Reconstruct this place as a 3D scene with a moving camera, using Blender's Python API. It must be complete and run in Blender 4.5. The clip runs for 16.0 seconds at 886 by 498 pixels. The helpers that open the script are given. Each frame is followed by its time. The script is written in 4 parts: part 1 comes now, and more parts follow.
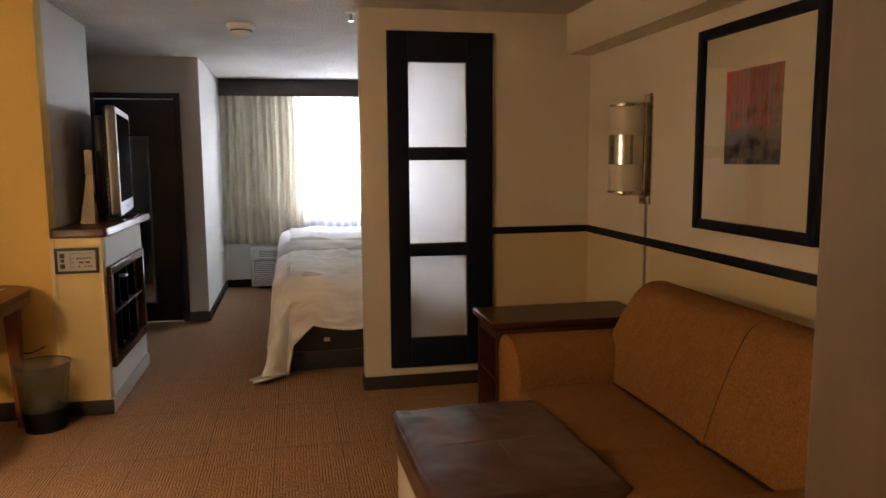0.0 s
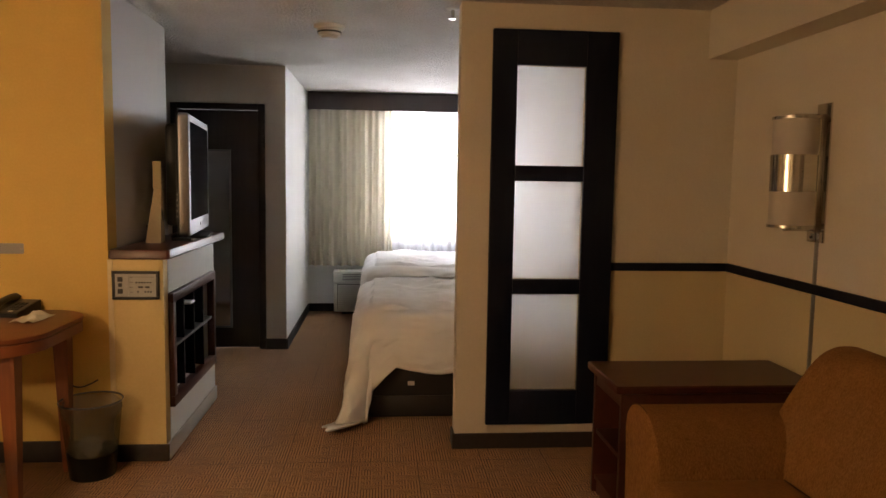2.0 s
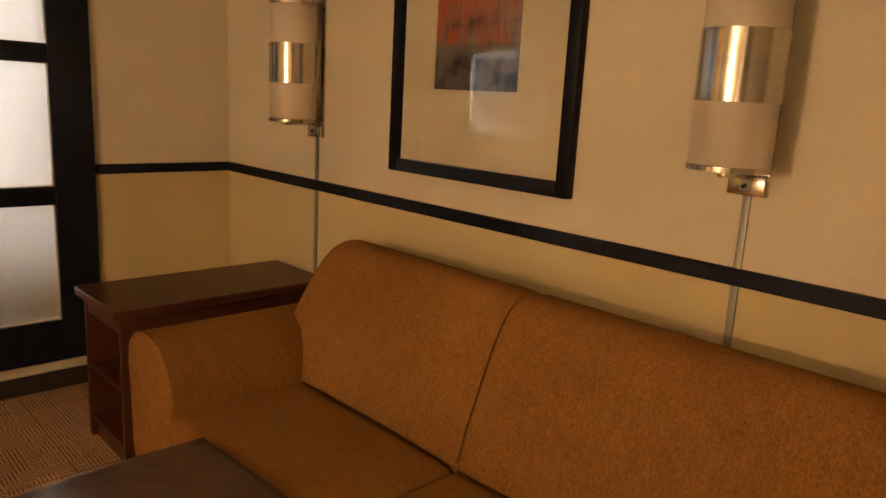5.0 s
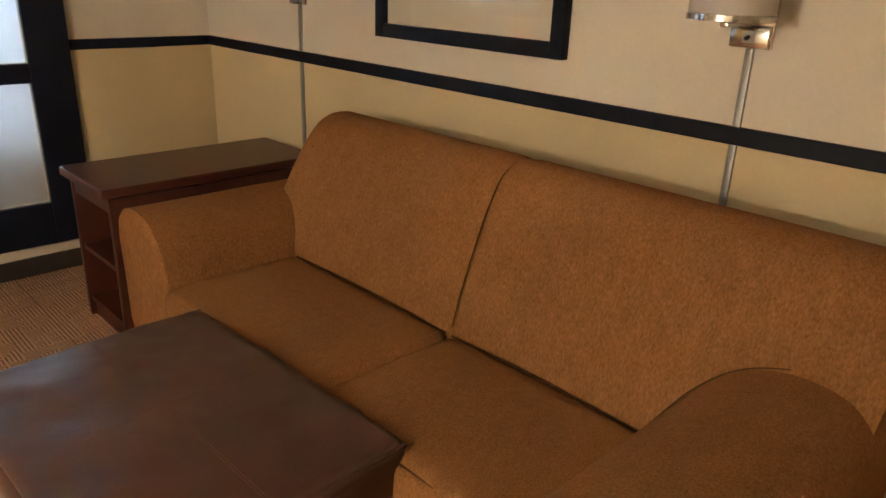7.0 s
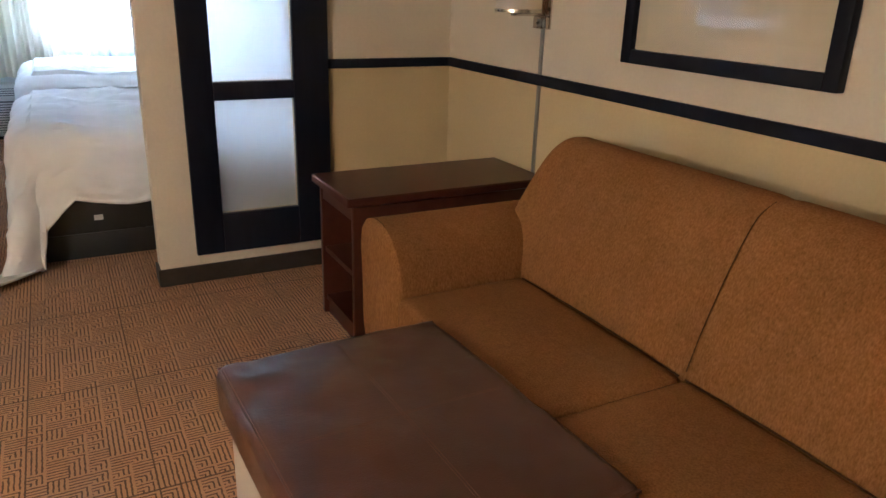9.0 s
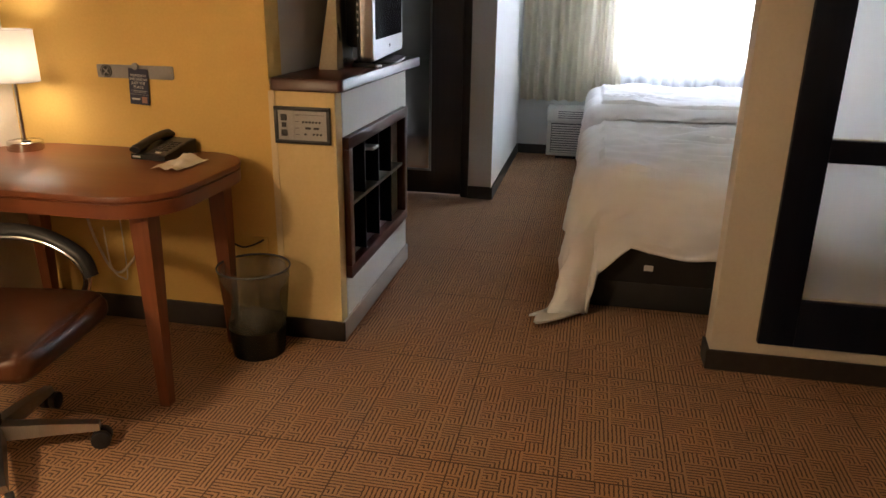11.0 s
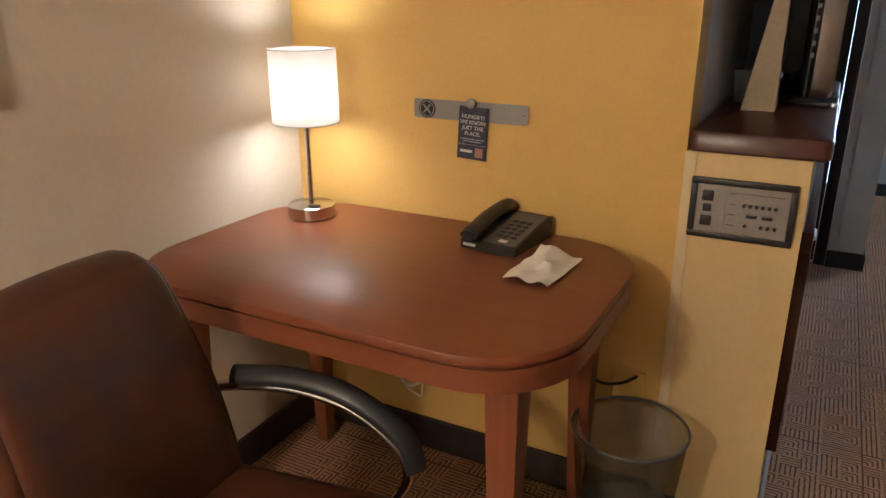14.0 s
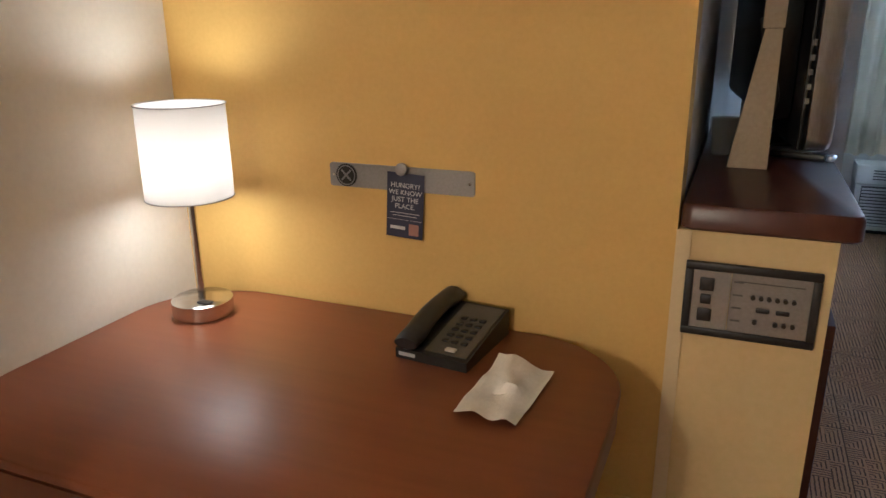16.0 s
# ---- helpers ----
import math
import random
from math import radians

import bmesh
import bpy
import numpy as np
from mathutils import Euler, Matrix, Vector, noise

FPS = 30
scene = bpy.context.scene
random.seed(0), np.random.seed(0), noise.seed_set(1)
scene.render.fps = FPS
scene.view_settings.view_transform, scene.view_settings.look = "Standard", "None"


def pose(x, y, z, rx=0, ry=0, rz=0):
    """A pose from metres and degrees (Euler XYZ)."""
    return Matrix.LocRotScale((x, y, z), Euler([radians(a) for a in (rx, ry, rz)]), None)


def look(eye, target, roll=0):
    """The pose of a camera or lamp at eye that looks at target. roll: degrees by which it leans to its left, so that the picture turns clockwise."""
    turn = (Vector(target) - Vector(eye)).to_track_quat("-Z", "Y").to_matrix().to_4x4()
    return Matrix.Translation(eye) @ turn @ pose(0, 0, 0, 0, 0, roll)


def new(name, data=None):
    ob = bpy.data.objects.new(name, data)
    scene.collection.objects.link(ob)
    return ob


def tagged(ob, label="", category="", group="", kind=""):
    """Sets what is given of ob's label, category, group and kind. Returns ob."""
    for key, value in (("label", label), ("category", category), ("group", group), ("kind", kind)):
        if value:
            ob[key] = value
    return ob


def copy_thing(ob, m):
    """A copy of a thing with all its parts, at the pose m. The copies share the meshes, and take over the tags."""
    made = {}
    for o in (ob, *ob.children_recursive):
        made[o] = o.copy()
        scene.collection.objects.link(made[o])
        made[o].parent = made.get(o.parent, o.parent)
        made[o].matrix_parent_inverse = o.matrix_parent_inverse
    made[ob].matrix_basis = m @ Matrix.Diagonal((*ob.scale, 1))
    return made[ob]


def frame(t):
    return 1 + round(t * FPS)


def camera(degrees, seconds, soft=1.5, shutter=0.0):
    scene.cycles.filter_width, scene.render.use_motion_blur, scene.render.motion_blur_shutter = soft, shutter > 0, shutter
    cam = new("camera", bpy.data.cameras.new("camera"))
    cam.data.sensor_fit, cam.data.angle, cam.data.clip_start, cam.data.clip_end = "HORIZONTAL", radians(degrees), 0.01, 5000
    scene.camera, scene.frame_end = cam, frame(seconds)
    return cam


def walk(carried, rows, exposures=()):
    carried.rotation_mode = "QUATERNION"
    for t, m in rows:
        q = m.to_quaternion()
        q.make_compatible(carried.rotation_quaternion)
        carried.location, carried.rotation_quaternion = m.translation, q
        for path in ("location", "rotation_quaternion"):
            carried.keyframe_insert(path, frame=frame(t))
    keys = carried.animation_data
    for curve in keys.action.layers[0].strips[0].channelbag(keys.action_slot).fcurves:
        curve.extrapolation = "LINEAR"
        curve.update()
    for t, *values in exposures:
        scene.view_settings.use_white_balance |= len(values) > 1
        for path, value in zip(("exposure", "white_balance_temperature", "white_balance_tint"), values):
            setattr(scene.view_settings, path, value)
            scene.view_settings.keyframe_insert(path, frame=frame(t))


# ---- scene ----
cam = camera(63.1, 16.0)
METRES, EYE, TILT, LEAN, TURN = 4.4, 1.5, 0.0, 0.0, -11.9
PATH = [
    (0, (0.128, 0.387, 1.407), (0.53, 2.331, 1.161), -0.4),
    (0.5, (0.141, 0.571, 1.419), (0.384, 2.543, 1.198), -1.0),
    (1, (0.219, 0.718, 1.441), (0.285, 2.708, 1.246), -1.1),
    (1.5, (0.206, 0.862, 1.416), (0.289, 2.852, 1.231), -0.1),
    (2, (0.145, 1.046, 1.398), (0.313, 3.03, 1.21), 0.9),
    (2.5, (0.144, 1.205, 1.403), (0.38, 3.185, 1.241), 1.9),
    (3, (0.192, 1.37, 1.422), (0.618, 3.319, 1.282), 2.6),
    (3.5, (0.288, 1.445, 1.387), (1.028, 3.294, 1.204), 2.7),
    (4, (0.279, 1.429, 1.379), (1.331, 3.112, 1.14), 2.7),
    (4.5, (0.282, 1.396, 1.355), (1.559, 2.901, 1.029), 3.1),
    (5, (0.273, 1.376, 1.352), (1.628, 2.789, 0.942), 3.1),
    (7.5, (0.306, 1.388, 1.293), (1.576, 2.737, 0.539), 1.2),
    (8, (0.309, 1.4, 1.3), (1.494, 2.836, 0.569), 1.2),
    (10.5, (0.033, 1.847, 1.312), (0.072, 3.732, 0.644), 1.2),
    (11, (0.012, 2.062, 1.325), (-0.358, 3.916, 0.673), 0.9),
    (11.5, (-0.098, 2.182, 1.327), (-0.772, 3.956, 0.696), 0.3),
    (12, (-0.349, 2.356, 1.35), (-1.122, 4.095, 0.734), -0.1),
    (12.5, (-0.483, 2.476, 1.346), (-1.348, 4.181, 0.759), -0.2),
    (13, (-0.585, 2.738, 1.351), (-1.555, 4.378, 0.743), -0.2),
    (13.5, (-0.678, 2.858, 1.352), (-1.674, 4.47, 0.712), -0.6),
    (14, (-0.897, 2.929, 1.326), (-1.783, 4.596, 0.665), -0.1),
    (14.5, (-1.036, 2.999, 1.312), (-1.84, 4.694, 0.62), -0.1),
    (15, (-1.066, 3.157, 1.338), (-1.923, 4.816, 0.62), -1.3),
    (15.5, (-1.084, 3.28, 1.342), (-1.949, 4.952, 0.666), -1.2),
    (16, (-1.086, 3.305, 1.356), (-1.807, 5.068, 0.749), -0.5),
]
walk(cam, [(t, look(eye, target, roll)) for t, eye, target, roll in PATH],
     [(0, 0.72, 6350, 13), (1.5, 0.68, 6800, 15), (2.5, 0.6, 7000, 15), (3, 0.5, 7200, 16), (4, 0.7, 8800, 19), (4.5, 0.88, 9300, 21), (5, 1.42, 7700, 14), (7.5, 1.88, 4800, 3), (8, 1.95, 4600, 4), (10.5, 0.98, 5500, 10), (11.5, 0.84, 6200, 12), (12, 1.02, 6200, 13), (13, 1.24, 5500, 11), (14, 1.12, 4900, 9), (16, 0.84, 4700, 8)])

# ---- world and light ----
world = bpy.data.worlds.new("world")
scene.world = world
world.use_nodes = True
wn = world.node_tree.nodes
sky = wn.new("ShaderNodeTexSky")
sky.sky_type, sky.sun_disc = "NISHITA", False
sky.sun_elevation, sky.sun_rotation = radians(50), radians(160)
world.node_tree.links.new(sky.outputs[0], wn["Background"].inputs[0])
wn["Background"].inputs[1].default_value = 0.1


def lamp(name, kind, m, energy, color, **more):
    data = bpy.data.lights.new(name, kind)
    data.energy, data.color = energy, color
    if kind == "AREA":
        data.shape, data.size, data.size_y = "RECTANGLE", more["size"], more["size_y"]
    elif kind == "SUN":
        data.angle = more["angle"]
    else:
        data.shadow_soft_size = more["radius"]
    ob = new(name, data)
    ob.matrix_world = m
    return ob


CEIL = 2.285
XR, XL = 1.965, -2.273
lamp("sun", "SUN", look((2, -4, 12), (1, 6, 0)), 1.0, (1, 0.96, 0.9), angle=radians(12))
lamp("window_daylight", "AREA", pose(0.76, 8.745, 1.46, -90, 0, 0), 92, (0.88, 0.94, 1.0), size=1.14, size_y=1.28)
lamp("desk_lamp_bulb", "POINT", pose(-2.115, 4.45, 1.09), 4.2, (1.0, 0.82, 0.60), radius=0.08)
lamp("unseen_floor_lamp_bulb", "POINT", pose(-1.68, 2.1, 1.47), 54, (1.0, 0.70, 0.40), radius=0.07)


# ---- materials ----
def nodes_of(name):
    m = bpy.data.materials.new(name)
    m.use_nodes = True
    nt = m.node_tree
    return m, nt, nt.nodes["Principled BSDF"]


def add(nt, kind, **values):
    n = nt.nodes.new(kind)
    for key, v in values.items():
        n.inputs[key.replace("_", " ")].default_value = v
    return n


def mixed(nt, fac, a, b):
    """Colour mix; a and b are colours or sockets."""
    n = nt.nodes.new("ShaderNodeMix")
    n.data_type = "RGBA"
    if fac is not None:
        nt.links.new(fac, n.inputs[0])
    for i, v in ((6, a), (7, b)):
        if isinstance(v, tuple):
            n.inputs[i].default_value = (*v, 1)
        else:
            nt.links.new(v, n.inputs[i])
    return n.outputs[2]


def calc(nt, op, a, b=0.0):
    n = nt.nodes.new("ShaderNodeMath")
    n.operation = op
    for i, v in enumerate((a, b)):
        if isinstance(v, (int, float)):
            n.inputs[i].default_value = v
        else:
            nt.links.new(v, n.inputs[i])
    return n.outputs[0]


def ramp(nt, sock, lo, hi):
    n = nt.nodes.new("ShaderNodeMapRange")
    nt.links.new(sock, n.inputs[0])
    n.inputs[1].default_value, n.inputs[2].default_value = lo, hi
    return n.outputs[0]


def coords(nt, scale=(1, 1, 1)):
    tc = nt.nodes.new("ShaderNodeTexCoord")
    mp = nt.nodes.new("ShaderNodeMapping")
    mp.inputs["Scale"].default_value = scale
    nt.links.new(tc.outputs["Object"], mp.inputs[0])
    return mp.outputs[0]


def noise_of(nt, scale, vec, detail=4.0):
    n = add(nt, "ShaderNodeTexNoise", Scale=scale, Detail=detail)
    nt.links.new(vec, n.inputs["Vector"])
    return n.outputs["Fac"]


def bumped(nt, p, height, strength, distance):
    b = add(nt, "ShaderNodeBump", Strength=strength, Distance=distance)
    nt.links.new(height, b.inputs["Height"])
    nt.links.new(b.outputs[0], p.inputs["Normal"])


def surface(name, dark, light, rough=0.6, grain=60.0, stain=2.5, bump=0.15, depth=0.002, metal=0.0, stretch=(1, 1, 1), spec=0.5, coat=0.0, sheen=0.0):
    """A surface whose colour moves between dark and light at two scales, with fine relief."""
    m, nt, p = nodes_of(name)
    v = coords(nt, stretch)
    fine, broad = noise_of(nt, grain, v), noise_of(nt, stain, v, 2.0)
    both = calc(nt, "ADD", calc(nt, "MULTIPLY", fine, 0.5), calc(nt, "MULTIPLY", broad, 0.5))
    nt.links.new(mixed(nt, ramp(nt, both, 0.3, 0.7), dark, light), p.inputs["Base Color"])
    r = nt.nodes.new("ShaderNodeMapRange")
    nt.links.new(broad, r.inputs[0])
    r.inputs[3].default_value, r.inputs[4].default_value = max(0.02, rough - 0.07), min(1.0, rough + 0.07)
    nt.links.new(r.outputs[0], p.inputs["Roughness"])
    p.inputs["Metallic"].default_value = metal
    p.inputs["Specular IOR Level"].default_value = spec
    p.inputs["Coat Weight"].default_value = coat
    p.inputs["Coat Roughness"].default_value = 0.25
    p.inputs["Sheen Weight"].default_value = sheen
    if bump:
        bumped(nt, p, fine, bump, depth)
    return m


def leather(name, dark, light, rough, spec=0.5, creased=0.22):
    m, nt, p = nodes_of(name)
    v = coords(nt)
    vo = add(nt, "ShaderNodeTexVoronoi", Scale=260.0)
    nt.links.new(v, vo.inputs["Vector"])
    broad = noise_of(nt, 5.0, v, 5.0)
    nt.links.new(mixed(nt, ramp(nt, broad, 0.3, 0.72), dark, light), p.inputs["Base Color"])
    crease = noise_of(nt, 9.0, v, 6.0)
    h = calc(nt, "ADD", calc(nt, "MULTIPLY", vo.outputs["Distance"], 0.12), crease)
    bumped(nt, p, calc(nt, "ADD", h, calc(nt, "MULTIPLY", noise_of(nt, 30.0, v, 3.0), 0.14)), creased, 0.010)
    p.inputs["Roughness"].default_value = rough
    p.inputs["Specular IOR Level"].default_value = spec
    return m


def chenille():
    """Brushed chenille: short upright flecks, patches where the pile lies the other way, faint rubbed areas."""
    m, nt, p = nodes_of("brown_chenille")
    v, w = coords(nt, (1.5, 1.5, 0.45)), coords(nt)
    fleck, thread = noise_of(nt, 150.0, v, 3.0), noise_of(nt, 420.0, v, 2.0)
    patch, broad = noise_of(nt, 26.0, v, 4.0), noise_of(nt, 3.2, w, 3.0)
    tone = calc(nt, "ADD", calc(nt, "ADD", calc(nt, "MULTIPLY", fleck, 0.50), calc(nt, "MULTIPLY", thread, 0.25)),
                calc(nt, "ADD", calc(nt, "MULTIPLY", patch, 0.13), calc(nt, "MULTIPLY", broad, 0.12)))
    nt.links.new(mixed(nt, ramp(nt, tone, 0.345, 0.655), (0.155, 0.068, 0.018), (0.325, 0.154, 0.048)), p.inputs["Base Color"])
    p.inputs["Roughness"].default_value = 0.95
    p.inputs["Specular IOR Level"].default_value = 0.06
    bumped(nt, p, calc(nt, "ADD", fleck, calc(nt, "MULTIPLY", patch, 0.4)), 0.5, 0.004)
    return m


def carpet():
    """Tan carpet with a dark woven maze of short bars, laid in squares."""
    m, nt, p = nodes_of("carpet")
    tc = nt.nodes.new("ShaderNodeTexCoord")
    sep = nt.nodes.new("ShaderNodeSeparateXYZ")
    nt.links.new(tc.outputs["Object"], sep.inputs[0])
    x, y = sep.outputs[0], sep.outputs[1]
    cell = 0.054
    cx, cy = calc(nt, "FLOOR", calc(nt, "DIVIDE", x, cell)), calc(nt, "FLOOR", calc(nt, "DIVIDE", y, cell))
    comb = nt.nodes.new("ShaderNodeCombineXYZ")
    nt.links.new(cx, comb.inputs[0]), nt.links.new(cy, comb.inputs[1])
    wn_ = nt.nodes.new("ShaderNodeTexWhiteNoise")
    nt.links.new(comb.outputs[0], wn_.inputs["Vector"])
    pick_l = calc(nt, "GREATER_THAN", wn_.outputs["Value"], 0.56)
    pick_y = calc(nt, "LESS_THAN", wn_.outputs["Value"], 0.29)
    pick_x = calc(nt, "SUBTRACT", 1.0, calc(nt, "ADD", pick_l, pick_y))
    wob = calc(nt, "MULTIPLY", calc(nt, "SUBTRACT", noise_of(nt, 60.0, tc.outputs["Object"], 2.0), 0.5), 0.12)
    fx, fy = calc(nt, "FRACT", calc(nt, "DIVIDE", x, cell)), calc(nt, "FRACT", calc(nt, "DIVIDE", y, cell))
    way = calc(nt, "ADD", calc(nt, "MULTIPLY", pick_x, fx), calc(nt, "ADD", calc(nt, "MULTIPLY", pick_y, fy), calc(nt, "MULTIPLY", pick_l, calc(nt, "MAXIMUM", fx, fy))))
    bar = calc(nt, "LESS_THAN", calc(nt, "FRACT", calc(nt, "MULTIPLY", calc(nt, "ADD", way, wob), 4.0)), 0.36)
    seam_x = calc(nt, "LESS_THAN", calc(nt, "FRACT", calc(nt, "DIVIDE", x, cell * 6)), 0.014)
    seam_y = calc(nt, "LESS_THAN", calc(nt, "FRACT", calc(nt, "DIVIDE", y, cell * 12)), 0.010)
    dark = calc(nt, "MAXIMUM", bar, calc(nt, "MAXIMUM", seam_x, seam_y))
    pile = noise_of(nt, 420.0, tc.outputs["Object"], 3.0)
    broad = noise_of(nt, 1.6, tc.outputs["Object"], 4.0)
    tan = mixed(nt, ramp(nt, calc(nt, "ADD", calc(nt, "MULTIPLY", pile, 0.6), calc(nt, "MULTIPLY", broad, 0.4)), 0.3, 0.7), (0.41, 0.212, 0.094), (0.62, 0.345, 0.172))
    col = mixed(nt, calc(nt, "MULTIPLY", dark, calc(nt, "ADD", 0.56, calc(nt, "MULTIPLY", pile, 0.6))), tan, (0.065, 0.034, 0.02))
    nt.links.new(col, p.inputs["Base Color"])
    p.inputs["Roughness"].default_value = 0.95
    p.inputs["Sheen Weight"].default_value = 0.08
    p.inputs["Specular IOR Level"].default_value = 0.15
    bumped(nt, p, calc(nt, "SUBTRACT", pile, calc(nt, "MULTIPLY", dark, 0.8)), 0.8, 0.006)
    return m


def see_through(name, colour, rough, clear, tint=(1, 1, 1), spec=0.5, back=0.5):
    """Thin cloth or plastic: part of the light goes straight through, part is scattered to both sides."""
    m, nt, p = nodes_of(name)
    p.inputs["Base Color"].default_value = (*colour, 1)
    p.inputs["Roughness"].default_value = rough
    p.inputs["Specular IOR Level"].default_value = spec
    out = nt.nodes["Material Output"]
    tl = add(nt, "ShaderNodeBsdfTranslucent", Color=(*colour, 1))
    tr = add(nt, "ShaderNodeBsdfTransparent", Color=(*tint, 1))
    m1, m2 = add(nt, "ShaderNodeMixShader", Fac=back), add(nt, "ShaderNodeMixShader", Fac=clear)
    nt.links.new(p.outputs[0], m1.inputs[1]), nt.links.new(tl.outputs[0], m1.inputs[2])
    nt.links.new(m1.outputs[0], m2.inputs[1]), nt.links.new(tr.outputs[0], m2.inputs[2])
    nt.links.new(m2.outputs[0], out.inputs[0])
    return m


def clear_glass(name, clear, rough=0.03, colour=(0.9, 0.9, 0.9)):
    """A thin clear pane: mostly see-through, with a mirror gloss that grows at a slant."""
    m, nt, p = nodes_of(name)
    out = nt.nodes["Material Output"]
    gl = add(nt, "ShaderNodeBsdfGlossy", Roughness=rough, Color=(1, 1, 1, 1))
    tr = add(nt, "ShaderNodeBsdfTransparent", Color=(*colour, 1))
    fr = add(nt, "ShaderNodeFresnel", IOR=1.5)
    mx = nt.nodes.new("ShaderNodeMixShader")
    nt.links.new(fr.outputs[0], mx.inputs[0])
    nt.links.new(tr.outputs[0], mx.inputs[1]), nt.links.new(gl.outputs[0], mx.inputs[2])
    nt.links.new(mx.outputs[0], out.inputs[0])
    return m


def frosted():
    m, nt, p = nodes_of("frosted_glass")
    p.inputs["Base Color"].default_value = (0.93, 0.93, 0.93, 1)
    p.inputs["Transmission Weight"].default_value = 1.0
    p.inputs["Roughness"].default_value = 0.6
    p.inputs["IOR"].default_value = 1.25
    v = coords(nt, (30, 30, 2))
    bumped(nt, p, noise_of(nt, 14.0, v), 0.15, 0.001)
    tl = add(nt, "ShaderNodeBsdfTranslucent", Color=(0.95, 0.95, 0.95, 1))
    df = add(nt, "ShaderNodeBsdfDiffuse", Color=(0.8, 0.8, 0.8, 1))
    md = add(nt, "ShaderNodeMixShader", Fac=0.3)
    nt.links.new(tl.outputs[0], md.inputs[1]), nt.links.new(df.outputs[0], md.inputs[2])
    mx = add(nt, "ShaderNodeMixShader", Fac=0.4)
    nt.links.new(p.outputs[0], mx.inputs[1]), nt.links.new(md.outputs[0], mx.inputs[2])
    nt.links.new(mx.outputs[0], nt.nodes["Material Output"].inputs[0])
    return m


def glowing(name, colour, strength):
    m, nt, p = nodes_of(name)
    p.inputs["Base Color"].default_value = (*colour, 1)
    p.inputs["Emission Color"].default_value = (*colour, 1)
    p.inputs["Emission Strength"].default_value = strength
    return m


def painting():
    """Abstract woods: orange and grey upright strokes above a dark blue-grey ground."""
    m, nt, p = nodes_of("painting")
    tc = nt.nodes.new("ShaderNodeTexCoord")
    sep = nt.nodes.new("ShaderNodeSeparateXYZ")
    nt.links.new(tc.outputs["Generated"], sep.inputs[0])
    mp = nt.nodes.new("ShaderNodeMapping")
    mp.inputs["Scale"].default_value = (26, 1, 1.6)
    nt.links.new(tc.outputs["Generated"], mp.inputs[0])
    strokes = noise_of(nt, 1.0, mp.outputs[0], 3.0)
    blot = noise_of(nt, 5.0, tc.outputs["Generated"], 4.0)
    side = calc(nt, "ADD", strokes, calc(nt, "MULTIPLY", calc(nt, "SUBTRACT", sep.outputs[0], 0.45), 0.10))
    warm = mixed(nt, ramp(nt, side, 0.45, 0.55), (0.52, 0.12, 0.05), (0.27, 0.24, 0.26))
    warm = mixed(nt, ramp(nt, blot, 0.54, 0.72), warm, (0.11, 0.06, 0.07))
    ground = mixed(nt, ramp(nt, blot, 0.42, 0.58), (0.030, 0.030, 0.048), (0.18, 0.15, 0.15))
    edge = calc(nt, "ADD", sep.outputs[2], calc(nt, "MULTIPLY", calc(nt, "SUBTRACT", blot, 0.5), 0.14))
    path = mixed(nt, ramp(nt, edge, 0.22, 0.30), ground, (0.21, 0.195, 0.18))
    nt.links.new(mixed(nt, ramp(nt, edge, 0.35, 0.39), path, warm), p.inputs["Base Color"])
    p.inputs["Roughness"].default_value = 0.7
    return m


CREAM = surface("cream_paint", (0.63, 0.575, 0.475), (0.69, 0.635, 0.53), 0.75, 90, 1.5, 0.12, 0.0015)
HONEY = surface("honey_paint", (0.60, 0.46, 0.21), (0.66, 0.51, 0.25), 0.75, 90, 1.5, 0.12, 0.0015)
BUTTER = surface("butter_paint", (0.60, 0.49, 0.28), (0.66, 0.54, 0.32), 0.75, 90, 1.5, 0.12, 0.0015)
YELLOW = surface("mustard_paint", (0.60, 0.385, 0.09), (0.66, 0.435, 0.115), 0.7, 90, 1.2, 0.12, 0.0015)
WHITE = surface("white_paint", (0.68, 0.69, 0.68), (0.76, 0.77, 0.76), 0.7, 90, 1.5, 0.1, 0.0015)
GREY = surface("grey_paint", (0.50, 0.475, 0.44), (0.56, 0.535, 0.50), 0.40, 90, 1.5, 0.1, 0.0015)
CEILING = surface("popcorn_plaster", (0.52, 0.50, 0.47), (0.74, 0.72, 0.69), 0.9, 60, 2, 1.0, 0.03)
DARK = surface("espresso_wood", (0.004, 0.006, 0.015), (0.009, 0.011, 0.021), 0.45, 30, 2, 0.08, 0.001, stretch=(1, 1, 0.1), spec=0.18)
DOORWOOD = surface("dark_mahogany_door", (0.014, 0.008, 0.007), (0.028, 0.015, 0.013), 0.4, 20, 2, 0.04, 0.0006, stretch=(4, 4, 0.25))
BASE = surface("brown_baseboard", (0.020, 0.015, 0.013), (0.040, 0.029, 0.024), 0.55, 30, 2, 0.05, 0.001)
RED = surface("cherry_wood", (0.175, 0.050, 0.017), (0.225, 0.070, 0.024), 0.40, 12, 1.6, 0.02, 0.0005, stretch=(0.3, 4, 4))
REDLEG = surface("cherry_leg_wood", (0.16, 0.045, 0.014), (0.26, 0.082, 0.028), 0.4, 14, 1.6, 0.03, 0.0006, stretch=(5, 5, 0.35), coat=0.2)
MAHOG = surface("mahogany_wood", (0.052, 0.014, 0.008), (0.082, 0.023, 0.013), 0.33, 22, 1.2, 0.02, 0.0005, stretch=(1.5, 1.5, 1.5), spec=0.45)
SOFA = chenille()
